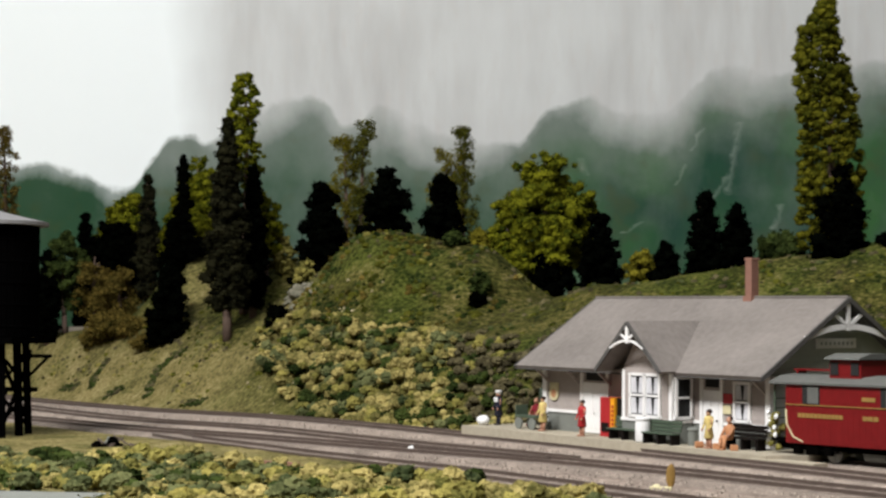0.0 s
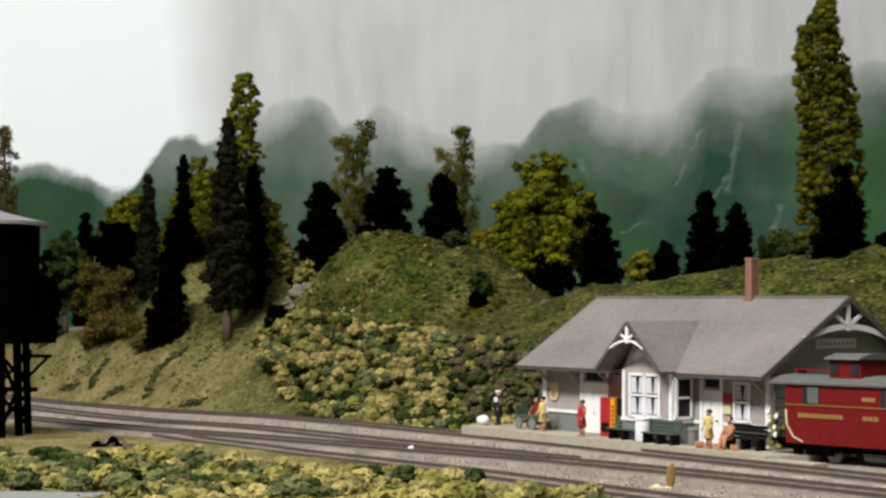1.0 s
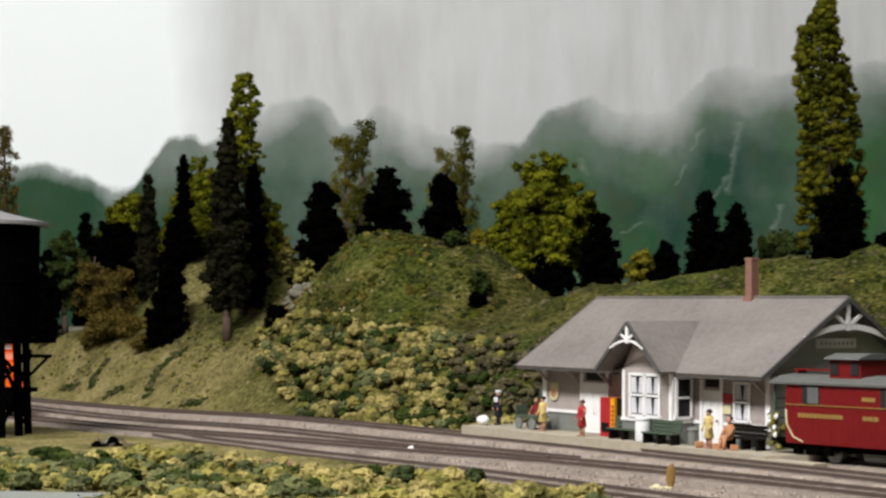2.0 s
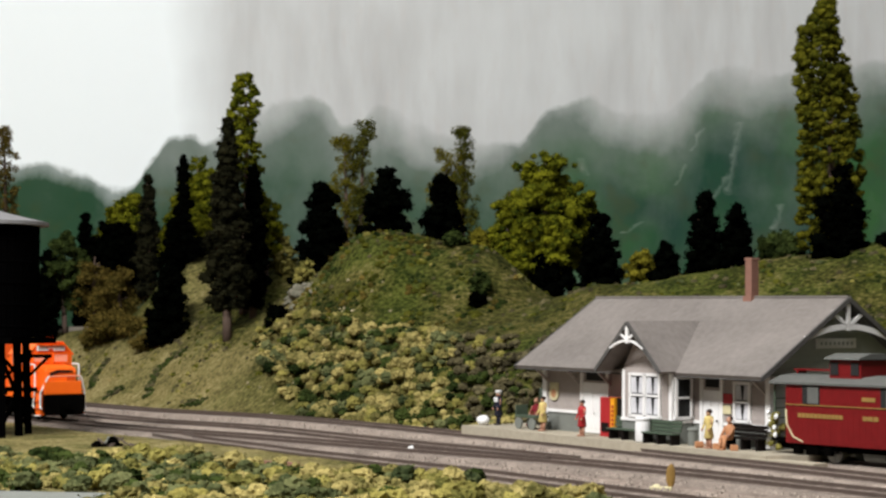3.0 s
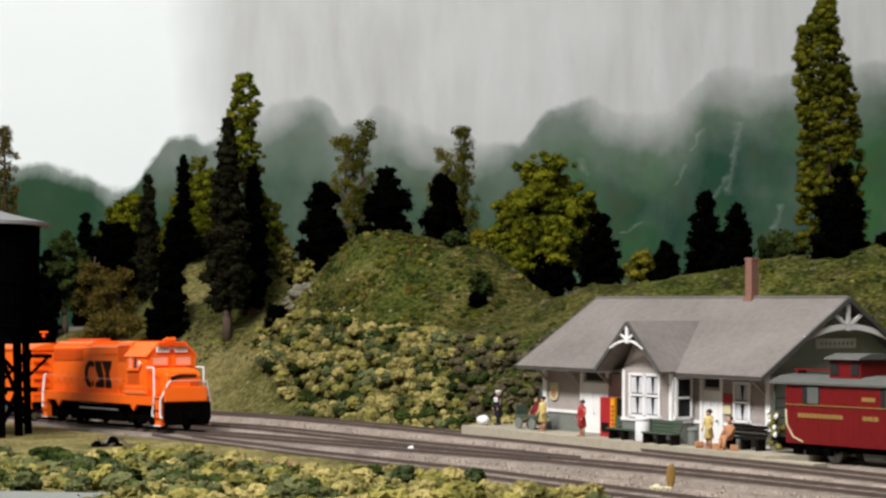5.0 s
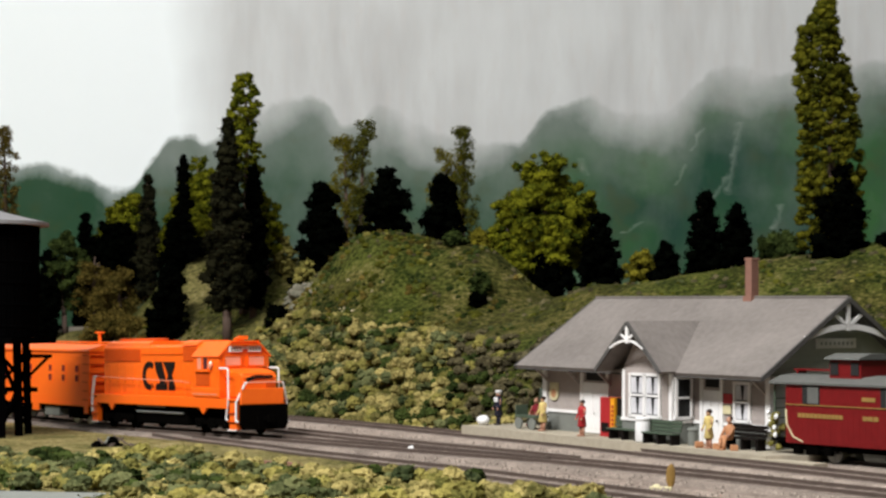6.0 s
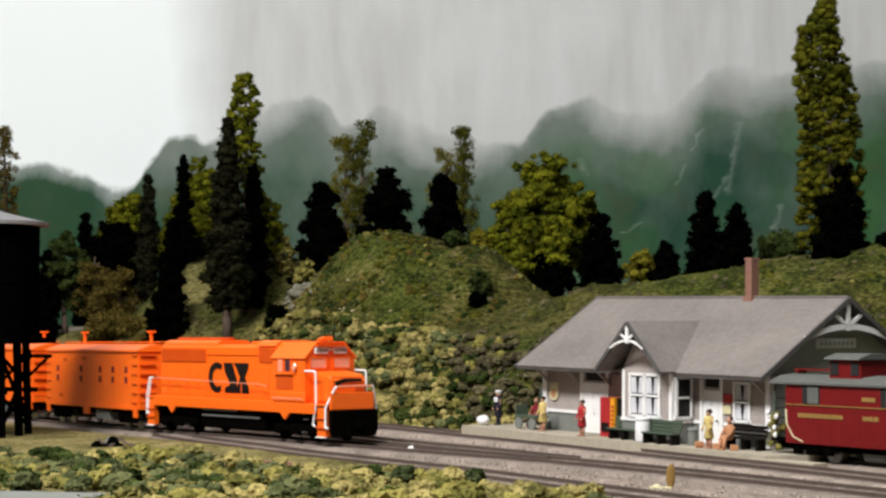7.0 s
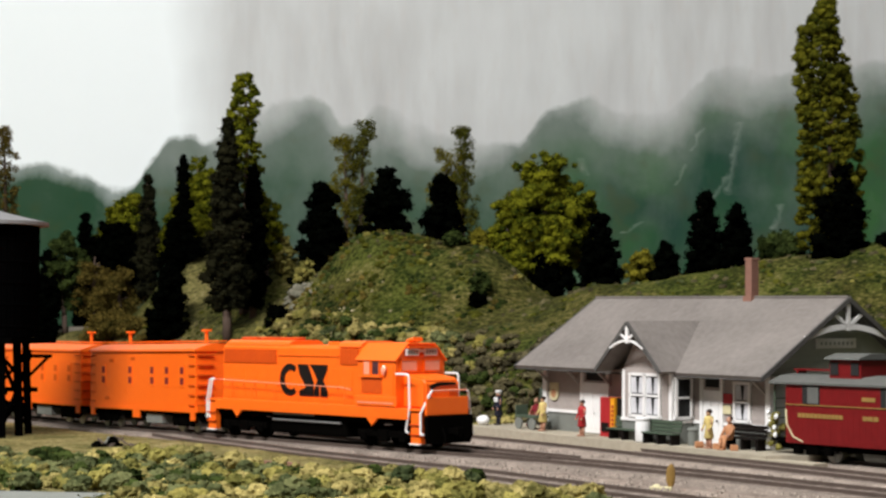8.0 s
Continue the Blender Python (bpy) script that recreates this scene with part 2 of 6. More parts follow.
# ---- mesh helpers, in scale metres ----
class Shape:
    def __init__(self):
        self.bm = bmesh.new()

    def box(self, x, y, z, sx, sy, sz, rz=0.0, rx=0.0, ry=0.0, bevel=0.0):
        """A box about (x, y, z), with bevelled edges where asked."""
        m = pose(x, y, z, rx, ry, rz) @ Matrix.Diagonal((sx, sy, sz, 1))
        made = bmesh.ops.create_cube(self.bm, size=1, matrix=m)["verts"]
        if bevel:
            edges = {e for v in made for e in v.link_edges}
            bmesh.ops.bevel(self.bm, geom=list(edges), offset=bevel, segments=2, affect="EDGES", profile=0.6)
        return self

    def bar(self, a, b, r, r2=None, n=8):
        """A round bar from a to b."""
        a, b = Vector(a), Vector(b)
        d = b - a
        m = Matrix.Translation((a + b) / 2) @ d.to_track_quat("Z", "Y").to_matrix().to_4x4()
        bmesh.ops.create_cone(self.bm, cap_ends=True, segments=n, radius1=r, radius2=r if r2 is None else r2, depth=d.length, matrix=m)
        return self

    def beam(self, a, b, w, h):
        """A squared timber from a to b."""
        a, b = Vector(a), Vector(b)
        d = b - a
        m = Matrix.Translation((a + b) / 2) @ d.to_track_quat("Z", "Y").to_matrix().to_4x4() @ Matrix.Diagonal((w, h, d.length, 1))
        bmesh.ops.create_cube(self.bm, size=1, matrix=m)
        return self

    def wire(self, points, r, n=6):
        for a, b in zip(points, points[1:]):
            self.bar(a, b, r, n=n)
        return self

    def prism(self, profile, start, end, plane="yz"):
        """A closed profile drawn out from start to end along the axis that plane leaves."""
        def v(p, k):
            if plane == "yz":
                return (k, p[0], p[1])
            if plane == "xz":
                return (p[0], k, p[1])
            return (p[0], p[1], k)
        a = [self.bm.verts.new(v(p, start)) for p in profile]
        b = [self.bm.verts.new(v(p, end)) for p in profile]
        n = len(profile)
        self.bm.faces.new(a)
        self.bm.faces.new(b[::-1])
        for i in range(n):
            self.bm.faces.new((a[i], b[i], b[(i + 1) % n], a[(i + 1) % n]))
        bmesh.ops.recalc_face_normals(self.bm, faces=self.bm.faces)
        return self

    def lathe(self, rings, x=0, y=0, n=12):
        """A turned solid of (radius, height) rings."""
        rows = [[self.bm.verts.new((x + r * math.cos(2 * math.pi * i / n), y + r * math.sin(2 * math.pi * i / n), z)) for i in range(n)] for r, z in rings]
        for p, q in zip(rows, rows[1:]):
            for i in range(n):
                self.bm.faces.new((p[i], p[(i + 1) % n], q[(i + 1) % n], q[i]))
        self.bm.faces.new(rows[0][::-1])
        self.bm.faces.new(rows[-1])
        return self

    def lump(self, x, y, z, rx, ry, rz, sub=2, rough=0.25, seed=0.0):
        made = bmesh.ops.create_icosphere(self.bm, subdivisions=sub, radius=1)["verts"]
        for v in made:
            k = 1 + rough * noise.noise(v.co * 1.7 + Vector((seed, x, y)))
            v.co = Vector((x + v.co.x * rx * k, y + v.co.y * ry * k, z + v.co.z * rz * k))
        return self


def part(name, shape, mat, parent=None, label="", m=None, flat=True):
    """Links a shape as one mesh object, under a thing or a part."""
    bm = shape.bm
    bm.transform(Matrix.Scale(S, 4))
    me = bpy.data.meshes.new(name)
    bm.to_mesh(me)
    bm.free()
    me.materials.append(mat)
    if not flat:
        for p in me.polygons:
            p.use_smooth = True
    ob = new(name, me)
    if parent:
        ob.parent = parent
    if m is not None:
        ob.matrix_basis = m
    if label:
        ob["label"] = label
    return ob


def at(x, y, z=0.0, rz=0.0):
    """A pose from scale metres and degrees."""
    return pose(x * S, y * S, z * S, 0, 0, rz)


def thing(name, m, label, category, group="", kind=""):
    ob = new(name)
    ob.empty_display_size = 0.01
    ob.matrix_basis = m
    return tagged(ob, label, category, group, kind)


def from_arrays(name, verts, faces, mat, parent=None, smooth_faces=False):
    me = bpy.data.meshes.new(name)
    me.from_pydata([tuple(v) for v in np.asarray(verts) * S], [], faces)
    me.materials.append(mat)
    if smooth_faces:
        me.polygons.foreach_set("use_smooth", [True] * len(me.polygons))
    ob = new(name, me)
    if parent:
        ob.parent = parent
    return ob


# ---- the room and the painted backdrop ----
def fittings():
    for m, w, d in LAMPS:
        lamp = thing("ceiling_light", m, "white fluorescent ceiling fitting tilted towards the layout", "ceiling light", "ceiling fittings")
        part("housing", Shape().box(0, 0, 2.2, w + 4, d + 4, 2.4, bevel=0.4), M["white"], lamp)
        for sgn in (-1, 1):
            part("reflector", Shape().box(0, sgn * (d / 2 + 1.6), 0.4, w + 4, 0.4, 2.6), M["white"], lamp)


def room():
    for name, x, y, sx, sy in (("wall_north", 0, 212, 480, 6), ("wall_south", 0, -203, 480, 6), ("wall_east", 237, 0, 6, 409), ("wall_west", -237, 0, 6, 409)):
        tagged(part(name, Shape().box(x, y, 15, sx, sy, 210), M["wall"]), "plain painted wall of the train room", "wall", kind="structure")
    tagged(part("floor", Shape().box(0, 0, -93, 480, 420, 6), M["carpet"]), "grey carpeted floor of the train room", "floor", kind="structure")
    tagged(part("ceiling", Shape().box(0, 0, 123, 480, 420, 6), M["ceiling"]), "white ceiling of the train room", "ceiling", kind="structure")


def layout_table():
    """The table that carries the layout."""
    t = thing("layout_table", Matrix.Identity(4), "wooden bench that carries the model railway", "table")
    part("tabletop", Shape().box(-4, 114, -2.4, 184, 150, 3.2), M["lumber"], t)
    part("fascia", Shape().box(-4, 38.6, -4.2, 184, 0.8, 8.4), M["fascia"], t, "dark green painted fascia")
    for x in (-92, -4, 84):
        for y in (44, 184):
            part("leg", Shape().box(x, y, -47, 7, 7, 86), M["lumber"], t)


def backdrop_material():
    m = bpy.data.materials.new("painted_sky_and_hills")
    m.use_nodes = True
    nt = m.node_tree
    nodes, links = nt.nodes, nt.links
    bs = nodes["Principled BSDF"]
    bs.inputs["Roughness"].default_value = 0.9
    bs.inputs["Specular IOR Level"].default_value = 0.1

    def math_node(op, a, b=None, c=None, clamp=False):
        n = nodes.new("ShaderNodeMath")
        n.operation, n.use_clamp = op, clamp
        for i, v in enumerate((a, b, c)):
            if v is None:
                continue
            if isinstance(v, (int, float)):
                n.inputs[i].default_value = v
            else:
                links.new(v, n.inputs[i])
        return n.outputs[0]

    def blend(fac, a, b):
        n = nodes.new("ShaderNodeMix")
        n.data_type = "RGBA"
        for i, v in ((0, fac), (6, a), (7, b)):
            if isinstance(v, tuple):
                n.inputs[i].default_value = (*v, 1)
            else:
                links.new(v, n.inputs[i])
        return n.outputs[2]

    def noise_of(scale, detail=4, stretch=(1, 1, 1)):
        mp = nodes.new("ShaderNodeMapping")
        mp.inputs["Scale"].default_value = stretch
        links.new(tc.outputs["Object"], mp.inputs["Vector"])
        n = nodes.new("ShaderNodeTexNoise")
        n.inputs["Scale"].default_value, n.inputs["Detail"].default_value = scale / S, detail
        links.new(mp.outputs[0], n.inputs["Vector"])
        return n.outputs["Fac"]

    tc = nodes.new("ShaderNodeTexCoord")
    sep = nodes.new("ShaderNodeSeparateXYZ")
    links.new(tc.outputs["Object"], sep.inputs[0])
    u = math_node("MULTIPLY", sep.outputs["X"], 1 / S)      # scale metres along the wall
    v = math_node("MULTIPLY", sep.outputs["Z"], 1 / S)      # and up it

    def curve(points, lo, hi):
        n = nodes.new("ShaderNodeFloatCurve")
        c = n.mapping.curves[0]
        for i, (x, y) in enumerate(points):
            pt = ((x + 60) / 120, (y - lo) / (hi - lo))
            if i < 2:
                c.points[i].location = pt
            else:
                c.points.new(*pt)
        n.mapping.update()
        links.new(math_node("MULTIPLY_ADD", u, 1 / 120, 0.5), n.inputs["Value"])
        return math_node("MULTIPLY_ADD", n.outputs[0], hi - lo, lo)

    def stroke(u0, v0, length, width, lean, rough):
        """A thin dry-brush stroke from (u0, v0) upwards."""
        along = math_node("MULTIPLY_ADD", v, 1 / length, -v0 / length)
        inside = math_node("MULTIPLY", math_node("GREATER_THAN", along, 0.0), math_node("LESS_THAN", along, 1.0))
        across = math_node("SUBTRACT", math_node("SUBTRACT", u, u0), math_node("MULTIPLY", along, lean))
        across = math_node("MULTIPLY_ADD", math_node("SUBTRACT", rough, 0.5), 1.6, across)
        thin = math_node("MULTIPLY_ADD", math_node("ABSOLUTE", across), -1 / width, 1.0, clamp=True)
        return math_node("MULTIPLY", math_node("MULTIPLY", thin, inside), math_node("MULTIPLY_ADD", rough, 2.0, -0.5, clamp=True))

    ridge = curve(RIDGE, 0, 50)
    rag = noise_of(0.35)
    ridge = math_node("MULTIPLY_ADD", math_node("SUBTRACT", rag, 0.5), 2.4, ridge)
    depth = math_node("SUBTRACT", ridge, v)
    # sky: pale warm grey with upright brush streaks; bright light at the corner is painted in white
    streak = noise_of(0.4, 4, (1, 1, 0.2))
    dabs = noise_of(1.1, 4, (1, 1, 0.3))
    cloud = noise_of(0.07, 3)
    grey = blend(math_node("MULTIPLY_ADD", streak, 1.6, -0.3, clamp=True), SKY_A, SKY_B)
    grey = blend(math_node("MULTIPLY_ADD", dabs, 2.4, -1.2, clamp=True), grey, SKY_C)
    grey = blend(math_node("MULTIPLY_ADD", cloud, 2.6, -1.05, clamp=True), grey, SKY_B)
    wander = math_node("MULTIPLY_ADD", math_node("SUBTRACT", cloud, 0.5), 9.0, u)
    # corner glare put into the sky colour, with a wandering edge
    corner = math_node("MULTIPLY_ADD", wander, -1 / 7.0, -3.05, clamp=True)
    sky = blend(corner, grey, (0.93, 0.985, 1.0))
    # hills: misty at the crest, mottled green, brown and blue lower down
    wash, mottle, blot = noise_of(0.12, 5), noise_of(0.3, 6), noise_of(0.055, 3)
    tone = blend(math_node("MULTIPLY_ADD", wash, 4.0, -1.5, clamp=True), HILL_A, HILL_B)
    side = math_node("MULTIPLY_ADD", u, 1 / 22.0, 0.0, clamp=True)
    green = math_node("MULTIPLY", math_node("MULTIPLY_ADD", side, 0.8, 0.2), math_node("MULTIPLY_ADD", noise_of(0.2, 4), 3.4, -1.15, clamp=True))
    tone = blend(green, tone, HILL_C)
    tone = blend(math_node("MULTIPLY_ADD", mottle, 5.0, -2.7, clamp=True), tone, HILL_D)
    tone = blend(math_node("MULTIPLY", math_node("MULTIPLY_ADD", blot, 5.0, -2.6, clamp=True), 0.7), tone, HILL_E)
    west = math_node("MULTIPLY_ADD", u, -1 / 4.0, -7.2, clamp=True)
    tone = blend(math_node("MULTIPLY", west, 0.6), tone, HILL_W)
    low = math_node("MULTIPLY_ADD", depth, 1 / 9.5, 0.08, clamp=True)
    low = math_node("MULTIPLY_ADD", west, 1.1, low, clamp=True)
    low = math_node("MULTIPLY_ADD", math_node("SUBTRACT", mottle, 0.5), 0.7, low, clamp=True)
    fog = noise_of(0.16, 5, (1, 1, 0.45))
    haze = math_node("MULTIPLY_ADD", math_node("ABSOLUTE", math_node("ADD", u, 9.0)), -1 / 13.0, 1.0, clamp=True)
    low = math_node("MULTIPLY_ADD", haze, -0.3, low, clamp=True)
    low = math_node("MULTIPLY_ADD", math_node("SUBTRACT", fog, 0.5), 1.0, low, clamp=True)
    hill = blend(low, MIST, tone)
    scratch = noise_of(0.9, 4)
    for u0, v0, length, width, lean in STROKES:
        hill = blend(math_node("MULTIPLY", stroke(u0, v0, length, width, lean, scratch), 0.32), hill, (0.5, 0.56, 0.5))
    # the crest is crisp in places and lost in fog in others
    sharp = curve(CREST, 0, 1)
    edge = math_node("MULTIPLY_ADD", depth, 1 / 0.7, 0.35, clamp=True)
    body = math_node("MULTIPLY_ADD", math_node("SUBTRACT", fog, 0.5), 0.9, math_node("MULTIPLY_ADD", depth, 1 / 5.5, sharp), clamp=True)
    edge = math_node("MULTIPLY", edge, body)
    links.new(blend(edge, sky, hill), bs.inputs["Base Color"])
    b = nodes.new("ShaderNodeBump")
    b.inputs["Strength"].default_value, b.inputs["Distance"].default_value = 0.15, 0.002
    links.new(streak, b.inputs["Height"])
    links.new(b.outputs[0], bs.inputs["Normal"])
    return m


def backdrop():
    shape = Shape()
    pts = [(-150, 60), (-112, 168), (-96, 184), (-78, 190), (150, 190)]
    outer = [(150, 193), (-79, 193), (-98, 187), (-115, 170), (-153, 60)]
    shape.prism(pts + outer, -8, 82, "xy")
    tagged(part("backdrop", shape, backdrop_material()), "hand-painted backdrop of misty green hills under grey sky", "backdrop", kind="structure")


# ---- ground ----
A0X, A0Y = 0.5, 94.4

HILLS = ((-4.8, 130, 6.9, 6.5, 8), (3.2, 127, 4.3, 4.5, 7), (-12.2, 144, 5.8, 4.5, 6), (-20, 153, 6.5, 4.5, 8),
         (9.8, 115, 2.5, 5, 8), (17.5, 112, 3.2, 6, 8), (27, 110, 5.4, 7, 9))


def smooth(a, b, v):
    t = min(1.0, max(0.0, (v - a) / (b - a)))
    return t * t * (3 - 2 * t)


def bump(v, c, w):
    return math.exp(-((v - c) / w) ** 2)


def grade(x):
    """The yard falls a little towards the water tower."""
    return -0.24 * smooth(-8, -21, x)


def height(x, y):
    """Height of the scenery over the railhead, in scale metres."""
    dx, dy = x - A0X, y - A0Y
    s = dx * 0.528 - dy * 0.849
    n = dx * 0.849 + dy * 0.528 + s * s * 0.0007
    u = n - 2.6 - 8.2 * smooth(-1.0, 5.0, s)
    if s > 30:
        u -= (s - 30) * 0.3
    z = -0.5 + 5.2 * smooth(0, 7.5, u) ** 0.85
    for cx, cy, amp, wx, wy in HILLS:
        z += amp * smooth(4.0, 11.0, u) * math.exp(-((x - cx) / wx) ** 2 - ((y - cy) / wy) ** 2)
    rough = smooth(0, 3, u)
    z += rough * 0.45 * noise.noise((x * 0.22, y * 0.22, 1.7)) + rough * 0.2 * noise.noise((x * 0.7, y * 0.7, 4.0))
    z += 0.06 * noise.noise((x * 0.9, y * 0.9, 9.0))
    front = -(n + 10.5)          # the raised verge on the camera's side
    return z + 0.45 * smooth(0, 4, front) + grade(x) * (1 - smooth(-1, 3, u))


def dryness(x, y):
    """Where the flock is straw-coloured: the verge, the yard and the low bank beyond the water tower."""
    dx, dy = x - A0X, y - A0Y
    s = dx * 0.528 - dy * 0.849
    n = dx * 0.849 + dy * 0.528 + s * s * 0.0007
    patch = noise.noise((x * 0.3, y * 0.3, 2.0))
    bank = (1 - smooth(7, 10, n + 3 * patch)) * (1 - smooth(-0.125, -0.07, x / y + 0.02 * patch))
    low = 1 - smooth(1.5, 3.5, n + patch)
    pale = max(0.9 * bump(x, -11.0, 2.0) * bump(y, 132.0, 4.5), 0.7 * bump(x, -20.0, 3.0) * bump(y, 147.0, 5.0))
    return min(1.0, max(bank, low, pale) * (0.8 + 0.35 * patch))


def ground():
    xs, ys = np.arange(-95, 87.1, 0.7), np.arange(39, 189.1, 0.7)
    verts = [(x, y, height(x, y)) for y in ys for x in xs]
    w = len(xs)
    faces = [(j * w + i, j * w + i + 1, (j + 1) * w + i + 1, (j + 1) * w + i) for j in range(len(ys) - 1) for i in range(w - 1)]
    ob = from_arrays("ground", verts, faces, M["grass"], None, True)
    dry = ob.data.attributes.new("dry", "FLOAT", "POINT")
    dry.data.foreach_set("value", [dryness(x, y) for x, y, _ in verts])
    tagged(ob, "grassy model hillside of ground foam over plaster", "ground", kind="structure")


def spline(points, step=0.5):
    """Evenly spaced points on a smooth line through the given ones."""
    p = [np.array(q, float) for q in points]
    fine = []
    for i in range(len(p) - 1):
        a, b, c, d = p[max(i - 1, 0)], p[i], p[i + 1], p[min(i + 2, len(p) - 1)]
        for k in range(30):
            t = k / 30
            fine.append(0.5 * (2 * b + (c - a) * t + (2 * a - 5 * b + 4 * c - d) * t * t + (3 * b - a - 3 * c + d) * t ** 3))
    fine = np.array(fine + [p[-1]])
    run = np.r_[0, np.cumsum(np.hypot(*np.diff(fine, axis=0).T))]
    s = np.arange(0, run[-1], step)
    return np.c_[np.interp(s, run, fine[:, 0]), np.interp(s, run, fine[:, 1])]


def sides(line):
    d = np.gradient(line, axis=0)
    d /= np.hypot(d[:, 0], d[:, 1])[:, None]
    return d, np.c_[-d[:, 1], d[:, 0]]


def sweep(line, profile):
    """Vertices and faces of a profile (offset to the left, height) drawn along a line."""
    _, nrm = sides(line)
    k = len(profile)
    verts = [(x + nx * o, y + ny * o, z + grade(x)) for (x, y), (nx, ny) in zip(line, nrm) for o, z in profile]
    faces = []
    for i in range(len(line) - 1):
        for j in range(k):
            a, b = i * k + j, i * k + (j + 1) % k
            faces.append((a, b, b + k, a + k))
    return verts, faces


LINE_A = spline([(-46, 167), (-31, 141), (-18, 122.6), (-5.8, 104.8), (0.5, 94.6), (5.6, 86.0), (9.6, 78.4), (13.4, 71.6), (17, 64.6), (24, 51)])
LINE_B = spline([(-45, 158), (-34, 138.5), (-26.5, 125), (-17.3, 110.4), (-9.5, 99.0), (-2.1, 87.2), (2.0, 81.4), (5.2, 76.4)])
LINE_C = spline([(-78, 176), (-55, 152), (-40, 133.5), (-29.61, 119.62), (-19.95, 106.94), (-14.99, 99.34), (-8.75, 91.0), (-4.02, 85.46), (0.05, 80.95), (4.98, 75.38), (9.36, 69.27), (13.46, 62.77), (20, 52)])
LINE_D = spline([(-14.0, 95.0), (-11.6, 89.6), (-8.9, 84.9), (-6.4, 80.7), (-3.7, 76.8), (0.8, 70.2), (3.7, 65.4), (7, 59.8), (13, 50)])
LINE_E = spline([(13.0, 81.6), (15.2, 77.6), (19, 71.9), (26, 61.5)])


def tie_mesh():
    """One worn wooden tie, its top at the origin."""
    sh = Shape().box(0, 0, -0.15, 0.28, 2.4, 0.3, bevel=0.025)
    sh.bm.transform(Matrix.Scale(S, 4))
    me = bpy.data.meshes.new("tie")
    sh.bm.to_mesh(me)
    sh.bm.free()
    me.materials.append(M["tie"])
    return me


TIE_MESH = tie_mesh()


def track(line, seed):
    rng = random.Random(seed)
    tr = thing("railway_track", Matrix.Identity(4), "code-100 model track on dark ties in grey ballast", "railway track", "tracks of the yard")
    for off in (-0.76, 0.76):
        verts, faces = sweep(line, [(off - 0.075, -0.15), (off + 0.075, -0.15), (off + 0.03, -0.12), (off + 0.045, -0.03), (off + 0.045, 0.0), (off - 0.045, 0.0), (off - 0.045, -0.03), (off - 0.03, -0.12)])
        from_arrays("rail", verts, faces, M["rail"], tr)
    d, nrm = sides(line)
    verts, faces = [], []
    run, near = 0.0, 0
    box_faces = [(4, 5, 6, 7)] + [(j, (j + 1) % 4, 4 + (j + 1) % 4, 4 + j) for j in range(4)]
    for i in range(len(line)):
        run += 0.5
        if run < 0.62:
            continue
        run -= 0.62
        c, top, half = line[i], -0.14 + rng.uniform(-0.02, 0.01), 1.2 + rng.uniform(-0.06, 0.06)
        turn = math.atan2(d[i][1], d[i][0])
        if near < 58 and c[1] < 91 and abs(c[0]) < 0.25 * c[1]:
            near += 1
            tie = new("tie", TIE_MESH)
            tie.parent = tr
            tie.matrix_basis = at(c[0], c[1], top + grade(c[0]), math.degrees(turn) + rng.uniform(-1.5, 1.5))
            continue
        k = len(verts)
        for z in (-0.45, top):
            for sx, sn in ((-1, -1), (1, -1), (1, 1), (-1, 1)):
                q = c + d[i] * 0.14 * sx + nrm[i] * half * sn
                verts.append((q[0], q[1], z + grade(q[0])))
        faces += [tuple(k + j for j in f) for f in box_faces]
    if verts:
        from_arrays("timber_bed", verts, faces, M["tie"], tr)["kind"] = "stuff"
    verts, faces = sweep(line, [(-2.3, -0.6), (-1.5, -0.155), (1.5, -0.155), (2.3, -0.6)])
    from_arrays("ballast_bed", verts, faces, M["ballast"], tr)


def tracks():
    for i, line in enumerate((LINE_A, LINE_B, LINE_C, LINE_D, LINE_E)):
        track(line, i)
    # the trodden cinder ground between the tracks
    verts, faces = sweep(LINE_C[40:], [(-3.0, -0.6), (-2.6, -0.34), (4.5, -0.34), (10.5, -0.34), (11.5, -0.6)])
    tagged(from_arrays("yard_ground", verts, faces, M["yard"]), "pale cinder ground between the tracks", "ground", kind="structure")
    verts, faces = sweep(LINE_D, [(-3.4, -0.62), (-2.8, -0.35), (2.8, -0.35), (3.4, -0.62)])
    tagged(from_arrays("yard_ground", verts, faces, M["yard"]), "pale cinder ground along the front spur", "ground", kind="structure")
    # scattered ballast stones
    rng = np.random.default_rng(4)
    verts, faces = [], []
    for line in (LINE_A, LINE_B, LINE_C, LINE_D):
        _, nrm = sides(line)
        for _ in range(2600):
            i = rng.integers(40, len(line) - 10)
            o = rng.normal(0, 1.35)
            p = line[i] + nrm[i] * o + rng.normal(0, 0.2, 2)
            r, z = rng.uniform(0.03, 0.085), -0.2 + grade(p[0])
            b = len(verts)
            for k in range(3):
                a = k * 2.1 + rng.uniform(0, 1)
                verts.append((p[0] + r * math.cos(a) * 1.4, p[1] + r * math.sin(a) * 1.4, z - 0.03))
            verts.append((p[0], p[1], z + r))
            faces += [(b, b + 1, b + 3), (b + 1, b + 2, b + 3), (b + 2, b, b + 3)]
    tagged(from_arrays("ballast_stones", verts, faces, M["stone"]), "loose grey ballast stones over the yard", "gravel", kind="stuff")


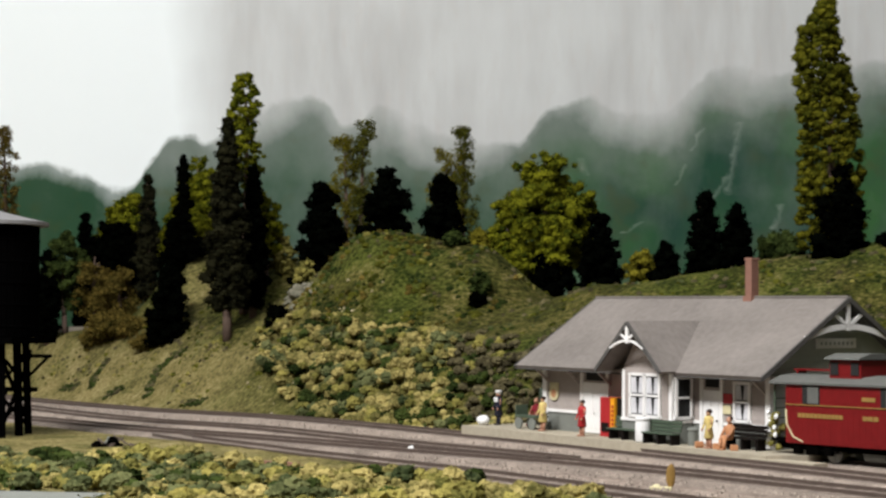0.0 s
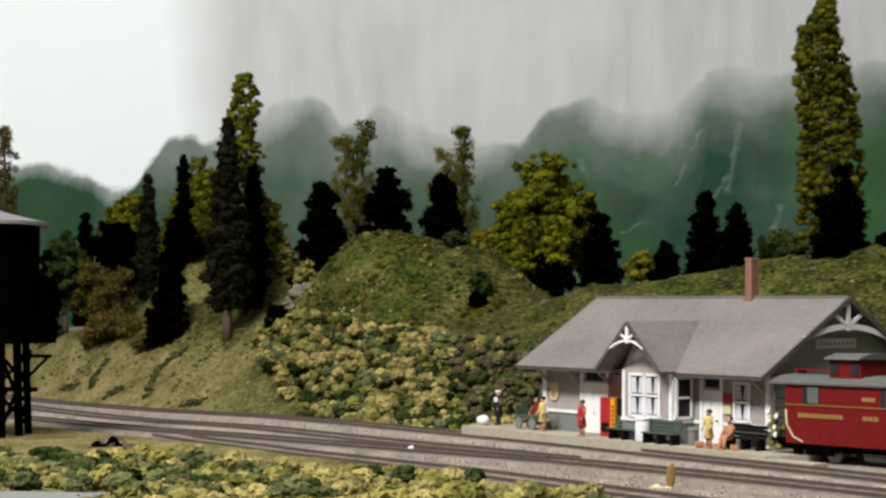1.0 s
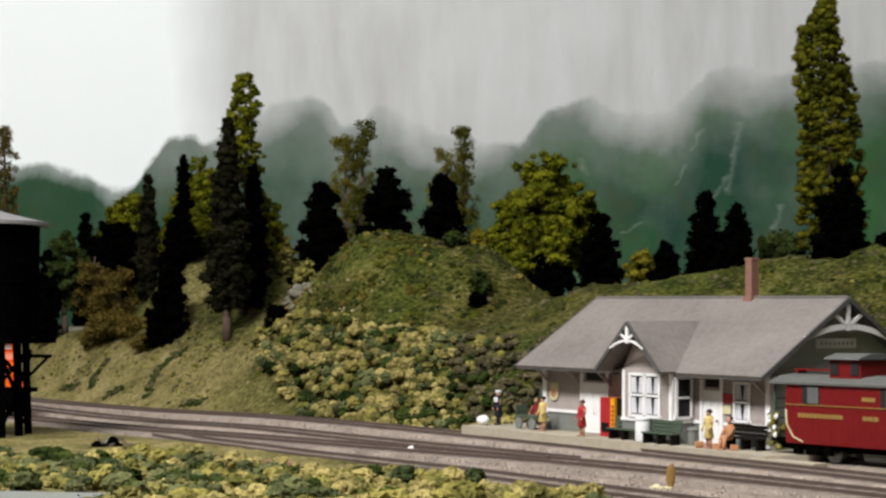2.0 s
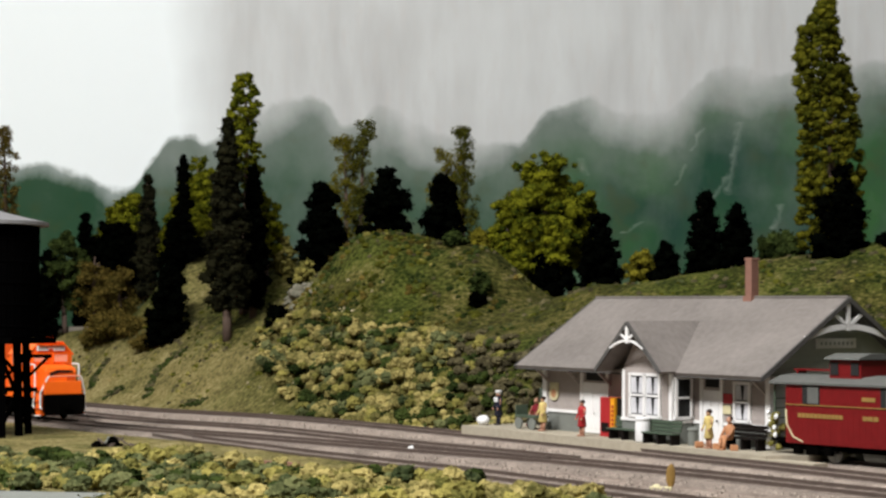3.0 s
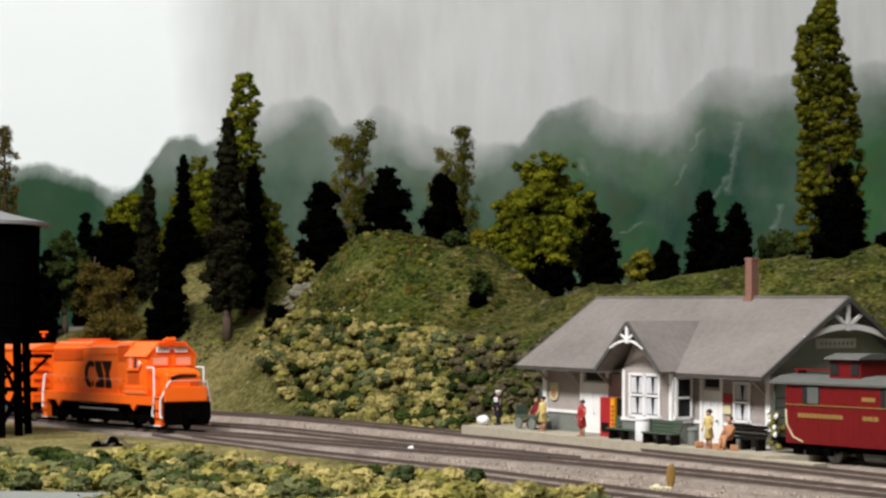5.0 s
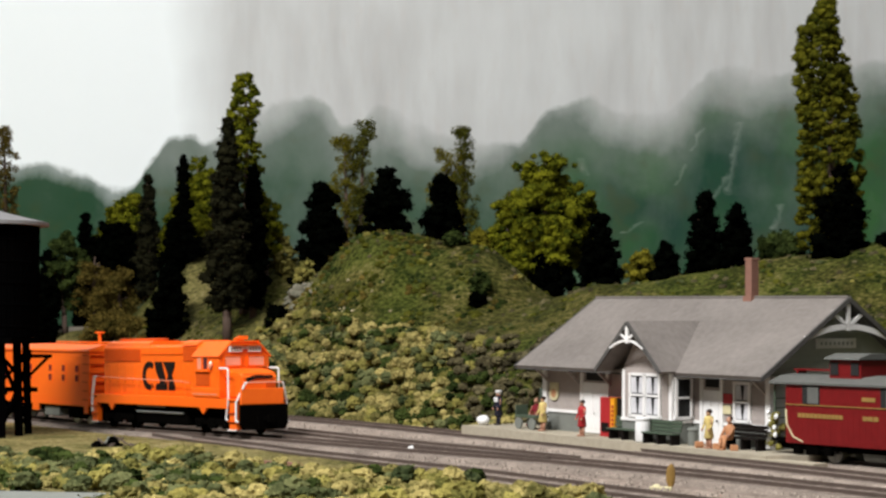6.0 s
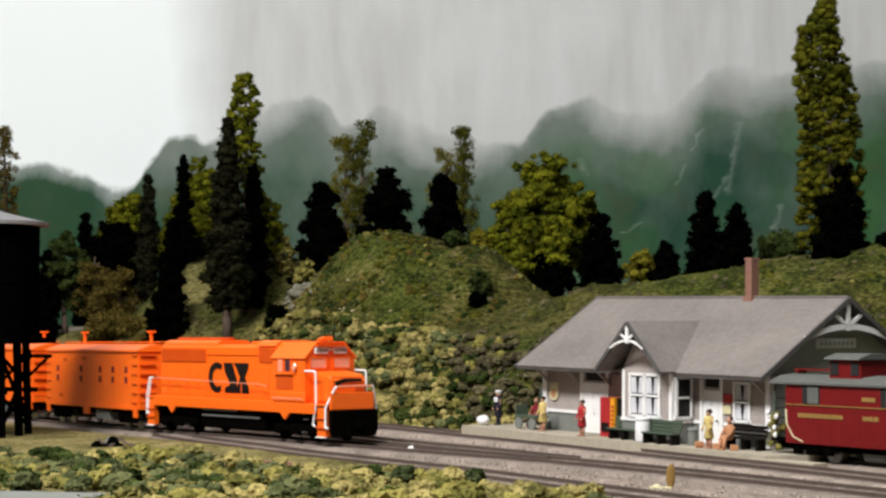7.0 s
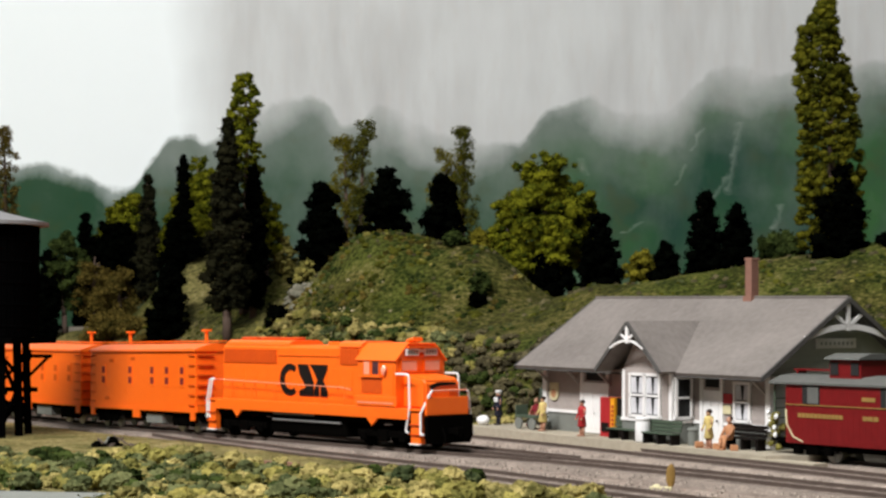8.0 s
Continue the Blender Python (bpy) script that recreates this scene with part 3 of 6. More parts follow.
# ---- foliage ----
def foam(name, balls, mat, parent=None, flakes=40, flake=0.11, seed=1, fine=False, core=0.86):
    """Clumps of torn ground foam: a lumpy core for each ball (x, y, z, r), covered with small ragged flakes."""
    rng = np.random.default_rng(seed)
    cores = []
    for sub in (2, 3):
        base = bmesh.new()
        bmesh.ops.create_icosphere(base, subdivisions=sub, radius=1)
        cores.append((np.array([v.co[:] for v in base.verts]), np.array([[v.index for v in f.verts] for f in base.faces])))
        base.free()
    flat = np.array([1, 1, 0.85])
    V, F, n = [], [], 0
    for x, y, z, r in balls:
        bv, bf = cores[1 if fine and r > 0.27 else 0]
        if core:
            q = rng.normal(0, 1, (5, 3)) * 3.2
            wave = np.sin(bv @ q.T + rng.uniform(0, 6, 5)).sum(1)[:, None] * 0.07
            k = 1 + wave + rng.normal(0, 0.11 if fine else 0.13, (len(bv), 1))
            V.append(bv * k * r * flat * core + (x, y, z))
            F.append(bf + n)
            n += len(bv)
        m = int(flakes * max(0.4, min(3.5, (r / 0.45) ** 1.5)))
        d = rng.normal(0, 1, (m, 3))
        d /= np.linalg.norm(d, axis=1)[:, None]
        c = d * r * rng.uniform(0.8 if core else 0.2, 1.16, (m, 1)) * flat + (x, y, z)
        tri = c[:, None, :] + rng.normal(0, flake, (m, 3, 3)) * min(1.0, 0.5 + r)
        V.append(tri.reshape(-1, 3))
        F.append(np.arange(m * 3).reshape(-1, 3) + n)
        n += m * 3
    return from_arrays(name, np.concatenate(V), [tuple(f) for f in np.concatenate(F).tolist()], mat, parent)


def trunk(tree, h, r, bend, seed, reach):
    rng = random.Random(seed)
    sh = Shape()
    pts = [(bend * math.sin(k * 0.7) * 0.3, bend * math.cos(k * 0.9) * 0.2 - bend * 0.2, h * k / 5) for k in range(6)]
    for i, (a, b) in enumerate(zip(pts, pts[1:])):
        sh.bar(a, b, r * (1 - i * 0.16), r * (1 - (i + 1) * 0.16), 9)
    for k in range(9):
        z = h * rng.uniform(0.25, 0.9)
        a = rng.uniform(0, 6.28)
        ln = min(h * rng.uniform(0.06, 0.13), reach * (1 - 0.75 * z / h))
        sh.bar((0, 0, z), (math.cos(a) * ln, math.sin(a) * ln, z + ln * 0.4), r * 0.3, r * 0.1, 5)
    part("trunk", sh, M["bark"], tree, "brown tapered trunk", flat=False)


def tree(kind, x, y, h, r, mat, label, seed, bare=0.08):
    """One model tree: 'conifer', 'column', 'round' or 'airy'."""
    rng = random.Random(seed)
    ob = thing("tree" if kind != "bush" else "bush", at(x, y, height(x, y) - 0.1, 0 if kind == "poplar" else rng.uniform(0, 360)), label, "tree" if kind != "bush" else "bush", "trees on the hillside")
    balls = []
    if kind == "conifer":
        tiers = max(6, int(h / 0.7))
        for i in range(tiers):
            f = (i + 0.25) / tiers
            z = h * (bare + (1 - bare) * f)
            rad = r * (1 - f) ** 0.55 * rng.uniform(0.85, 1.12) * (0.78 if i % 3 == 2 else 1) * min(1, 0.62 + f * 3)
            n = max(5, int(6 + rad * 7))
            for k in range(n):
                a = 6.283 * k / n + rng.uniform(-0.3, 0.3)
                q = rad * rng.uniform(0.45, 1.0)
                balls.append((q * math.cos(a), q * math.sin(a), z - 0.2 * q + rng.uniform(-0.4, 0.4), rng.uniform(0.2, 0.52) * (0.55 + 0.45 * min(1.3, rad))))
            balls.append((0, 0, z, 0.3 + rad * 0.45))
        balls.append((0, 0, h - 0.25, 0.26))
    elif kind == "column":
        n = int(h * (64 if r > 1.9 else 26))
        for i in range(n):
            f = (i + 0.5) / n
            prof = (1.0 - 0.3 * f) * (1 - max(0, f - 0.86) * 4.0) * min(1, 0.8 + f * 3)
            prof *= 1 + 0.13 * math.sin(f * 14 + seed) + 0.1 * math.sin(f * 33)
            a, q = rng.uniform(0, 6.283), r * prof * math.sqrt(rng.uniform(0.1, 0.85))
            balls.append((q * math.cos(a) + 0.25 * math.sin(f * 6), q * math.sin(a), h * (bare + (1 - bare) * f), rng.uniform(0.18, 0.36) * min(1, 0.6 + r * 0.2)))
    elif kind == "poplar":
        spine = ((0, 0.15, 0.8), (0.1, 0.1, 1.0), (0.3, 0.05, 0.95), (0.5, 0.05, 0.93), (0.65, -0.1, 0.86), (0.77, -0.55, 0.84), (0.87, -0.6, 0.6), (0.93, -0.3, 0.42), (1.0, -0.1, 0.15))
        for i in range(int(h * 66)):
            f = (i + 0.5) / (h * 66)
            off, wide = (float(np.interp(f, [q[0] for q in spine], [q[j] for q in spine])) for j in (1, 2))
            wide *= 1 + 0.1 * noise.noise((f * 9, seed, 0))
            a, q = rng.uniform(0, 6.283), r * wide * math.sqrt(rng.uniform(0.15, 0.8))
            balls.append((q * math.cos(a) + off, q * math.sin(a), h * f, rng.uniform(0.15, 0.36)))
    elif kind == "airy":
        for i in range(int(h * 9)):
            f = rng.uniform(0.45, 1)
            side = math.sin(f * 23 + seed) * 0.5
            q, a = r * math.sqrt(rng.random()) * (1.25 - 0.75 * f), rng.uniform(0, 6.283)
            balls.append((q * math.cos(a) + side * r * 0.4, q * math.sin(a), h * f, rng.uniform(0.2, 0.42)))
    else:
        # torn clumps with gaps between them, over a sparse inner filling
        for i in range(int(12 + r * (4 if mat == "brown" else 13)) if kind == "round" else 0):
            d = Vector((rng.gauss(0, 1), rng.gauss(0, 1), rng.gauss(0, 1))).normalized()
            k = rng.uniform(0.5, 1.15) if mat == "brown" else rng.uniform(0.66, 0.98)
            zz = 0.47 + 0.5 * d.z * k
            wide = 1 - 0.75 * max(0, zz - 0.42)
            for _ in range(int(5 + r * 2)):
                balls.append((d.x * r * k * wide + rng.gauss(0, 0.11 * r), d.y * r * k * wide + rng.gauss(0, 0.11 * r),
                              h * (bare + (1 - bare) * zz) + rng.gauss(0, 0.1 * r), rng.uniform(0.07, 0.17) * min(r, 2.4) + 0.06))
        n = int(40 + r * r * 22) if kind == "bush" else int(10 + r * r * 2) if mat == "brown" else int(30 + r * r * 9)
        for i in range(n):
            d = Vector((rng.gauss(0, 1), rng.gauss(0, 1), rng.gauss(0, 1))).normalized()
            k = rng.uniform(0.45, 1.0 if kind == "bush" else 0.85) * (1 + 0.22 * noise.noise(d * 1.8 + Vector((seed, 0, 0))))
            zz = 0.47 + 0.5 * d.z * k
            wide = 1 - 0.75 * max(0, zz - 0.42)
            balls.append((d.x * r * k * wide, d.y * r * k * wide, h * (bare + (1 - bare) * zz), rng.uniform(0.09, 0.25) * min(r, 2.4) + 0.08))
    if kind != "bush":
        trunk(ob, h * 0.92, 0.13 + h * 0.014, 0.4, seed, r * 0.7)
    foam("crown", balls, FOAM[mat], ob, 75 if kind == "airy" else 170 if kind == "poplar" else 60, 0.05 if kind == "poplar" else 0.085, seed, core=0.3 if kind == "airy" else 0.45 if mat == "brown" else 0.8)
    return ob


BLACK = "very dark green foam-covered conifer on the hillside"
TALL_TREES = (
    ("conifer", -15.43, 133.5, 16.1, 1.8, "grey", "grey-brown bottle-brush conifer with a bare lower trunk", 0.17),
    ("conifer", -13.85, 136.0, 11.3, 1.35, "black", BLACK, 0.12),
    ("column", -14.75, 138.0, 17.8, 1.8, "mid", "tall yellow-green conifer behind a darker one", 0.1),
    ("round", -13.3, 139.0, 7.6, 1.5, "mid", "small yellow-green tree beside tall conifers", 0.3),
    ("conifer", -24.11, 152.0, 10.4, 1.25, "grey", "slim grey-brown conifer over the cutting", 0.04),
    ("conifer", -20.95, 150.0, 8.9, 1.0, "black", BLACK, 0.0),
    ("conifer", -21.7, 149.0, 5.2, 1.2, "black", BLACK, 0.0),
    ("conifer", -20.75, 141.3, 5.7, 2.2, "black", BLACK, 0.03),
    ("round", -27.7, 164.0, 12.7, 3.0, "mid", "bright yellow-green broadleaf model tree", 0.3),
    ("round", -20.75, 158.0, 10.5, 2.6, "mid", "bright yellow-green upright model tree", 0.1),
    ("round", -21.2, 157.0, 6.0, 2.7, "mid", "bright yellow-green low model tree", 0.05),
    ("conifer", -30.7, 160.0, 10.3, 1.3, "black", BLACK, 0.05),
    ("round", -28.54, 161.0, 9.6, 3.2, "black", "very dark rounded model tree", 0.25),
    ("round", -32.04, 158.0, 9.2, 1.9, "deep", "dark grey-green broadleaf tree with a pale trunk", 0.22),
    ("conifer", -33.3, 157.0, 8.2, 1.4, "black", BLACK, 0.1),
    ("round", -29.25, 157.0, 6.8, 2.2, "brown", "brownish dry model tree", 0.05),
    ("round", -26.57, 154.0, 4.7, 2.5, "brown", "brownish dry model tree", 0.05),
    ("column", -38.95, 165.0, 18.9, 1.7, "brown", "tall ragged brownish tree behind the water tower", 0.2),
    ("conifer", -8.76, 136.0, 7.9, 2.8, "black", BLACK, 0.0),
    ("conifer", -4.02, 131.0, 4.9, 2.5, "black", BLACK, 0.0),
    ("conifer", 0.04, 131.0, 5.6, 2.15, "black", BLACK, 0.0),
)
HILL_TREES = (
    ("airy", -7.94, 150.0, 14.9, 1.6, "yellow", "feathery yellow-green tree behind the hill", 0.2),
    ("airy", -6.43, 150.0, 16.6, 1.15, "olive", "feathery green tree behind the hill", 0.2),
    ("airy", 0.27, 150.0, 15.0, 1.8, "yellow", "feathery yellow-green tree behind the hill", 0.2),
    ("airy", 1.73, 150.0, 16.5, 1.3, "olive", "feathery green tree behind the hill", 0.2),
    ("round", 7.0, 129.0, 10.7, 3.55, "mid", "large bushy bright green broadleaf tree", 0.1),
    ("round", 4.7, 129.5, 6.1, 1.6, "mid", "lower bright green broadleaf tree", 0.02),
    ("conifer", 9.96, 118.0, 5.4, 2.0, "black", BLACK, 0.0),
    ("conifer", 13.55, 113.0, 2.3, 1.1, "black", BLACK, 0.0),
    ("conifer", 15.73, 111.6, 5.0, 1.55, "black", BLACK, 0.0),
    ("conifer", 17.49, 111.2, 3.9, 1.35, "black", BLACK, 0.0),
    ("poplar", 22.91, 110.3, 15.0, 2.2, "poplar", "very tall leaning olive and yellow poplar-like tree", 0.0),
    # added dark conifer stands in for the poplar's shaded core
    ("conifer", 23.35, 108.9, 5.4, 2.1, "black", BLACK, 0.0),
    ("bush", 2.62, 131.0, 2.6, 1.5, "yellow", "yellow-green foam bush on the hill", 0),
    ("bush", 12.3, 115.5, 2.5, 1.15, "yellow", "yellow-green foam bush on the hill", 0),
    ("bush", 0.69, 127.0, 1.0, 0.9, "deep", "small green foam bush on the hill", 0),
    ("bush", 20.6, 114.0, 2.1, 1.6, "deep", "small green foam bush on the hill", 0),
    ("bush", 25.7, 107.6, 0.8, 0.7, "black", "small dark foam bush on the hill", 0),
)
BUSHES = (
    ("bush", 2.45, 120.6, 1.8, 0.75, "deep", "small green foam bush on the slope", 0),
    ("bush", 2.15, 119.6, 1.2, 0.55, "black", "small dark foam bush on the slope", 0),
    ("bush", -11.49, 129.0, 1.5, 1.15, "black", "dark green foam bush on the slope", 0),
    ("bush", -26.4, 149.0, 2.4, 2.2, "brown", "dry brown foam thicket on the slope", 0),
    ("bush", -24.45, 147.0, 1.5, 1.5, "brown", "dry brown foam thicket on the slope", 0),
    ("bush", -28.2, 150.5, 1.2, 1.3, "brown", "dry brown foam thicket on the slope", 0),
    ("bush", -22.6, 142.5, 1.2, 1.3, "brown", "dry brown foam bush on the slope", 0),
    ("bush", -20.2, 150.0, 2.4, 1.3, "black", "very dark foam bush between trunks", 0),
    ("bush", 7.36, 127.0, 3.8, 1.7, "black", "very dark foam bush under a broadleaf tree", 0),
    ("bush", 5.4, 127.5, 2.0, 1.2, "mid", "bright green foam bush under a broadleaf tree", 0),
    ("bush", -9.9, 134.5, 2.2, 0.9, "moss", "moss-green foam bush on the crest", 0),
    ("bush", -12.0, 140.0, 3.4, 1.1, "moss", "moss-green foam bush on the crest", 0),
    ("bush", -13.0, 141.0, 4.3, 1.1, "yellow", "yellow-green foam bush on the crest", 0),
)


def woods():
    for i, (kind, x, y, h, r, mat, label, bare) in enumerate(TALL_TREES + HILL_TREES + BUSHES):
        tree(kind, x, y, h, r, mat, label, 11 + i, bare)


# lines of dark foam tufts that stand in for shade in eroded gullies
GULLY_SHADE = (((-21.2, 134.5), (-21.4, 136.3), (-21.0, 137.7), (-20.2, 138.0), (-19.0, 137.0)), ((-26.9, 142.8), (-26.7, 144.5), (-26.1, 145.5)), ((-17.7, 128.9), (-16.3, 127.2)), ((-29.8, 146.2), (-28.4, 144.9)), ((-25.0, 139.1), (-23.9, 138.7)))


def shrubs():
    """The foam ground cover of the embankment and of the verge before the tracks."""
    rng = random.Random(8)
    beds = {"straw": [], "blue": [], "mid": [], "deep": [], "twig": [], "moss": [], "olive": [], "fleck": [], "brown": []}

    def add(x, y, scale, mats):
        mat = rng.choices(list(mats), list(mats.values()))[0]
        r = scale * rng.uniform(0.4, 0.7)
        z = height(x, y)
        for _ in range(rng.randint(3, 6)):
            q = r * rng.uniform(0.35, 0.72)
            beds[mat].append((x + rng.gauss(0, r * 0.6), y + rng.gauss(0, r * 0.6), z + q * rng.uniform(0.3, 1.1), q))

    for _ in range(760):
        s, n = rng.uniform(-36, 1.5), rng.uniform(2.9, 9.6)
        n -= s * s * 0.0007
        x, y = A0X + s * 0.528 + n * 0.849, A0Y - s * 0.849 + n * 0.528
        px = x / y
        if px < -0.068 - 0.0085 * (n - 2.6) or n > 8.9 + 1.2 * noise.noise((x * 0.4, y * 0.4, 0)):
            continue
        warm = noise.noise((x * 0.3, y * 0.3, 3.0))
        if px > 0.008 + 0.01 * warm and n > 4.0:
            add(x, y, 0.8, {"twig": 6, "deep": 1, "moss": 0.6})
        elif px < -0.078 - 0.0085 * (n - 4):
            add(x, y, 1.2, {"deep": 3, "blue": 3})
        else:
            add(x, y, 1.05, {"straw": 4 + 4 * warm, "blue": 1.6 - 1.5 * warm, "moss": 2.5, "deep": 1.6 - warm})
    for _ in range(640):
        y = rng.uniform(54.5, 79)
        x = rng.uniform(-0.25, 0.11) * y
        if y > float(np.interp(x, (-19, -10.6, -3.8, 0.3, 2.2, 4.7), (79.0, 77.3, 67.2, 64.6, 61.4, 57.4))) - 0.5 or (y < 60.8 and x < -10.2):
            continue
        warm = noise.noise((x * 0.35, y * 0.35, 7.0)) + max(-0.4, min(0.3, (x + 7) * 0.06))
        add(x, y, 0.95, {"straw": max(0.3, 3 + 5 * warm), "blue": max(0.3, 2.2 - 3 * warm), "moss": 2.2, "deep": max(0.4, 1.4 - 2 * warm)})
    for _ in range(3000):
        x, y = rng.uniform(-38, 31), rng.uniform(96, 150)
        z = height(x, y)
        dried = dryness(x, y) > 0.45
        if z < 1.2 or (dried and rng.random() < 0.8):
            continue
        patchy = noise.noise((x * 0.35, y * 0.35, 11.0))
        if patchy < -0.05 and rng.random() < 0.7:
            continue
        for _ in range(rng.randint(1, 3)):
            q = rng.uniform(0.06, 0.26)
            mat = rng.choices(("deep", "blue", "moss", "straw"), (0.3, 0.5, 3, 2) if dried else (3.0, 0.8, 0.5, 0.25 if q < 0.12 else 0))[0]
            if not dried and rng.random() < 0.6:
                mat = "olive" if patchy > 0.12 else "twig"
            xx, yy = x + rng.gauss(0, 0.3), y + rng.gauss(0, 0.3)
            beds[mat].append((xx, yy, height(xx, yy) - q * 0.15, q))
    for _ in range(420):
        x, y = rng.uniform(-33, -13), rng.uniform(128, 152)
        if not 0.2 < height(x, y) < 5.0 or noise.noise((x * 0.25, y * 0.25, 21.0)) < 0.05:
            continue
        for _ in range(rng.randint(2, 5)):
            xx, yy, q = x + rng.gauss(0, 0.4), y + rng.gauss(0, 0.4), rng.uniform(0.08, 0.24)
            beds[rng.choice(("olive", "moss", "twig"))].append((xx, yy, height(xx, yy) - q * 0.1, q))
    # scrub over the open face of the hill
    for _ in range(520):
        x, y = rng.uniform(-11, 9), rng.uniform(117, 130)
        if noise.noise((x * 0.4, y * 0.4, 31.0)) + 0.04 * (-2 - x) < 0.0 or height(x, y) < 4.0:
            continue
        mat = rng.choices(("deep", "olive", "brown", "moss"), (3, 3, 2, 1))[0]
        for _ in range(rng.randint(1, 4)):
            xx, yy, q = x + rng.gauss(0, 0.3), y + rng.gauss(0, 0.3), rng.uniform(0.08, 0.3)
            beds[mat].append((xx, yy, height(xx, yy), q))
    # pale flowers and stones showing on the open slope
    for _ in range(60):
        x, y = rng.gauss(-7.0, 2.2), rng.gauss(122.5, 1.6)
        q = rng.uniform(0.05, 0.14)
        beds["fleck"].append((x, y, height(x, y) + q * 0.5, q))
    # gully shade, laid on the bank as dark tufts
    for pts in GULLY_SHADE:
        for (xa, ya), (xb, yb) in zip(pts, pts[1:]):
            for _ in range(60):
                t = rng.random()
                x, y = xa + (xb - xa) * t + rng.gauss(0, 0.16), ya + (yb - ya) * t + rng.gauss(0, 0.16)
                q = rng.uniform(0.1, 0.27)
                beds[rng.choice(("deep", "deep", "twig"))].append((x, y, height(x, y) - q * 0.1, q))
    names = {"moss": "moss-green", "straw": "straw-yellow", "blue": "grey-green", "mid": "olive green", "olive": "olive green", "fleck": "cream-flowered", "brown": "dry brown", "deep": "dark green", "twig": "brown twiggy"}
    for mat, balls in [kv for kv in beds.items() if kv[1]]:
        tagged(foam("foam_shrubs", balls, FOAM[mat], None, flakes=26, flake=0.05, seed=3, fine=True), names[mat] + " foam shrubs covering the banks beside the tracks", "shrubs", kind="stuff")


# ---- the depot ----
DEPOT = pose(0, 0, 0) @ Matrix.Translation((13.09 * S, 76.906 * S, 0)) @ pose(0, 0, 0, 0, 0, -56.12) @ Matrix.Translation((-10 * S, 0, 0)) @ pose(0, 0, 0, 0, 0.57, 0) @ Matrix.Translation((10 * S, 0, 0))


def slab(a, b, c, d, thick):
    """A board with the upper corners a, b, c, d."""
    sh = Shape()
    p = [Vector(q) for q in (a, b, c, d)]
    n = (p[1] - p[0]).cross(p[3] - p[0]).normalized() * thick
    if n.z < 0:
        n = -n
    top = [sh.bm.verts.new(q) for q in p]
    low = [sh.bm.verts.new(q - n) for q in p]
    sh.bm.faces.new(top)
    sh.bm.faces.new(low[::-1])
    for i in range(4):
        sh.bm.faces.new((top[i], low[i], low[(i + 1) % 4], top[(i + 1) % 4]))
    bmesh.ops.recalc_face_normals(sh.bm, faces=sh.bm.faces)
    return sh


def window(parent, x, y, z, w, h, rz=0.0, mat="lace"):
    """A double-hung window with its lower left corner at (x, y, z); outside is local -y."""
    m = pose(x * S, y * S, z * S, 0, 0, rz)
    frame_ob = part("window", Shape().box(w / 2, 0.03, h / 2, w, 0.04, h), M["dark"], parent, "sash window with lace curtains", m)
    t = 0.13
    sh = Shape()
    for bx, bz, bw, bh in ((t / 2, h / 2, t, h), (w - t / 2, h / 2, t, h), (w / 2, t / 2, w + 0.1, t), (w / 2, h - t / 2, w + 0.06, t), (w / 2, h * 0.5, w, 0.09)):
        sh.box(bx, -0.03, bz, bw, 0.1, bh)
    part("window_frame", sh, M["trim"], frame_ob)
    for k in range(2):
        for sgn in (-1, 1):
            part("curtain", Shape().prism([(w / 2 + sgn * 0.04, h * (0.09 + 0.46 * k)), (w / 2 + sgn * (w / 2 - t), h * (0.09 + 0.46 * k)), (w / 2 + sgn * (w / 2 - t), h * (0.45 + 0.46 * k)), (w / 2 + sgn * 0.13, h * (0.45 + 0.46 * k))], -0.01, 0.005, "xz"), M[mat], frame_ob)
    return frame_ob


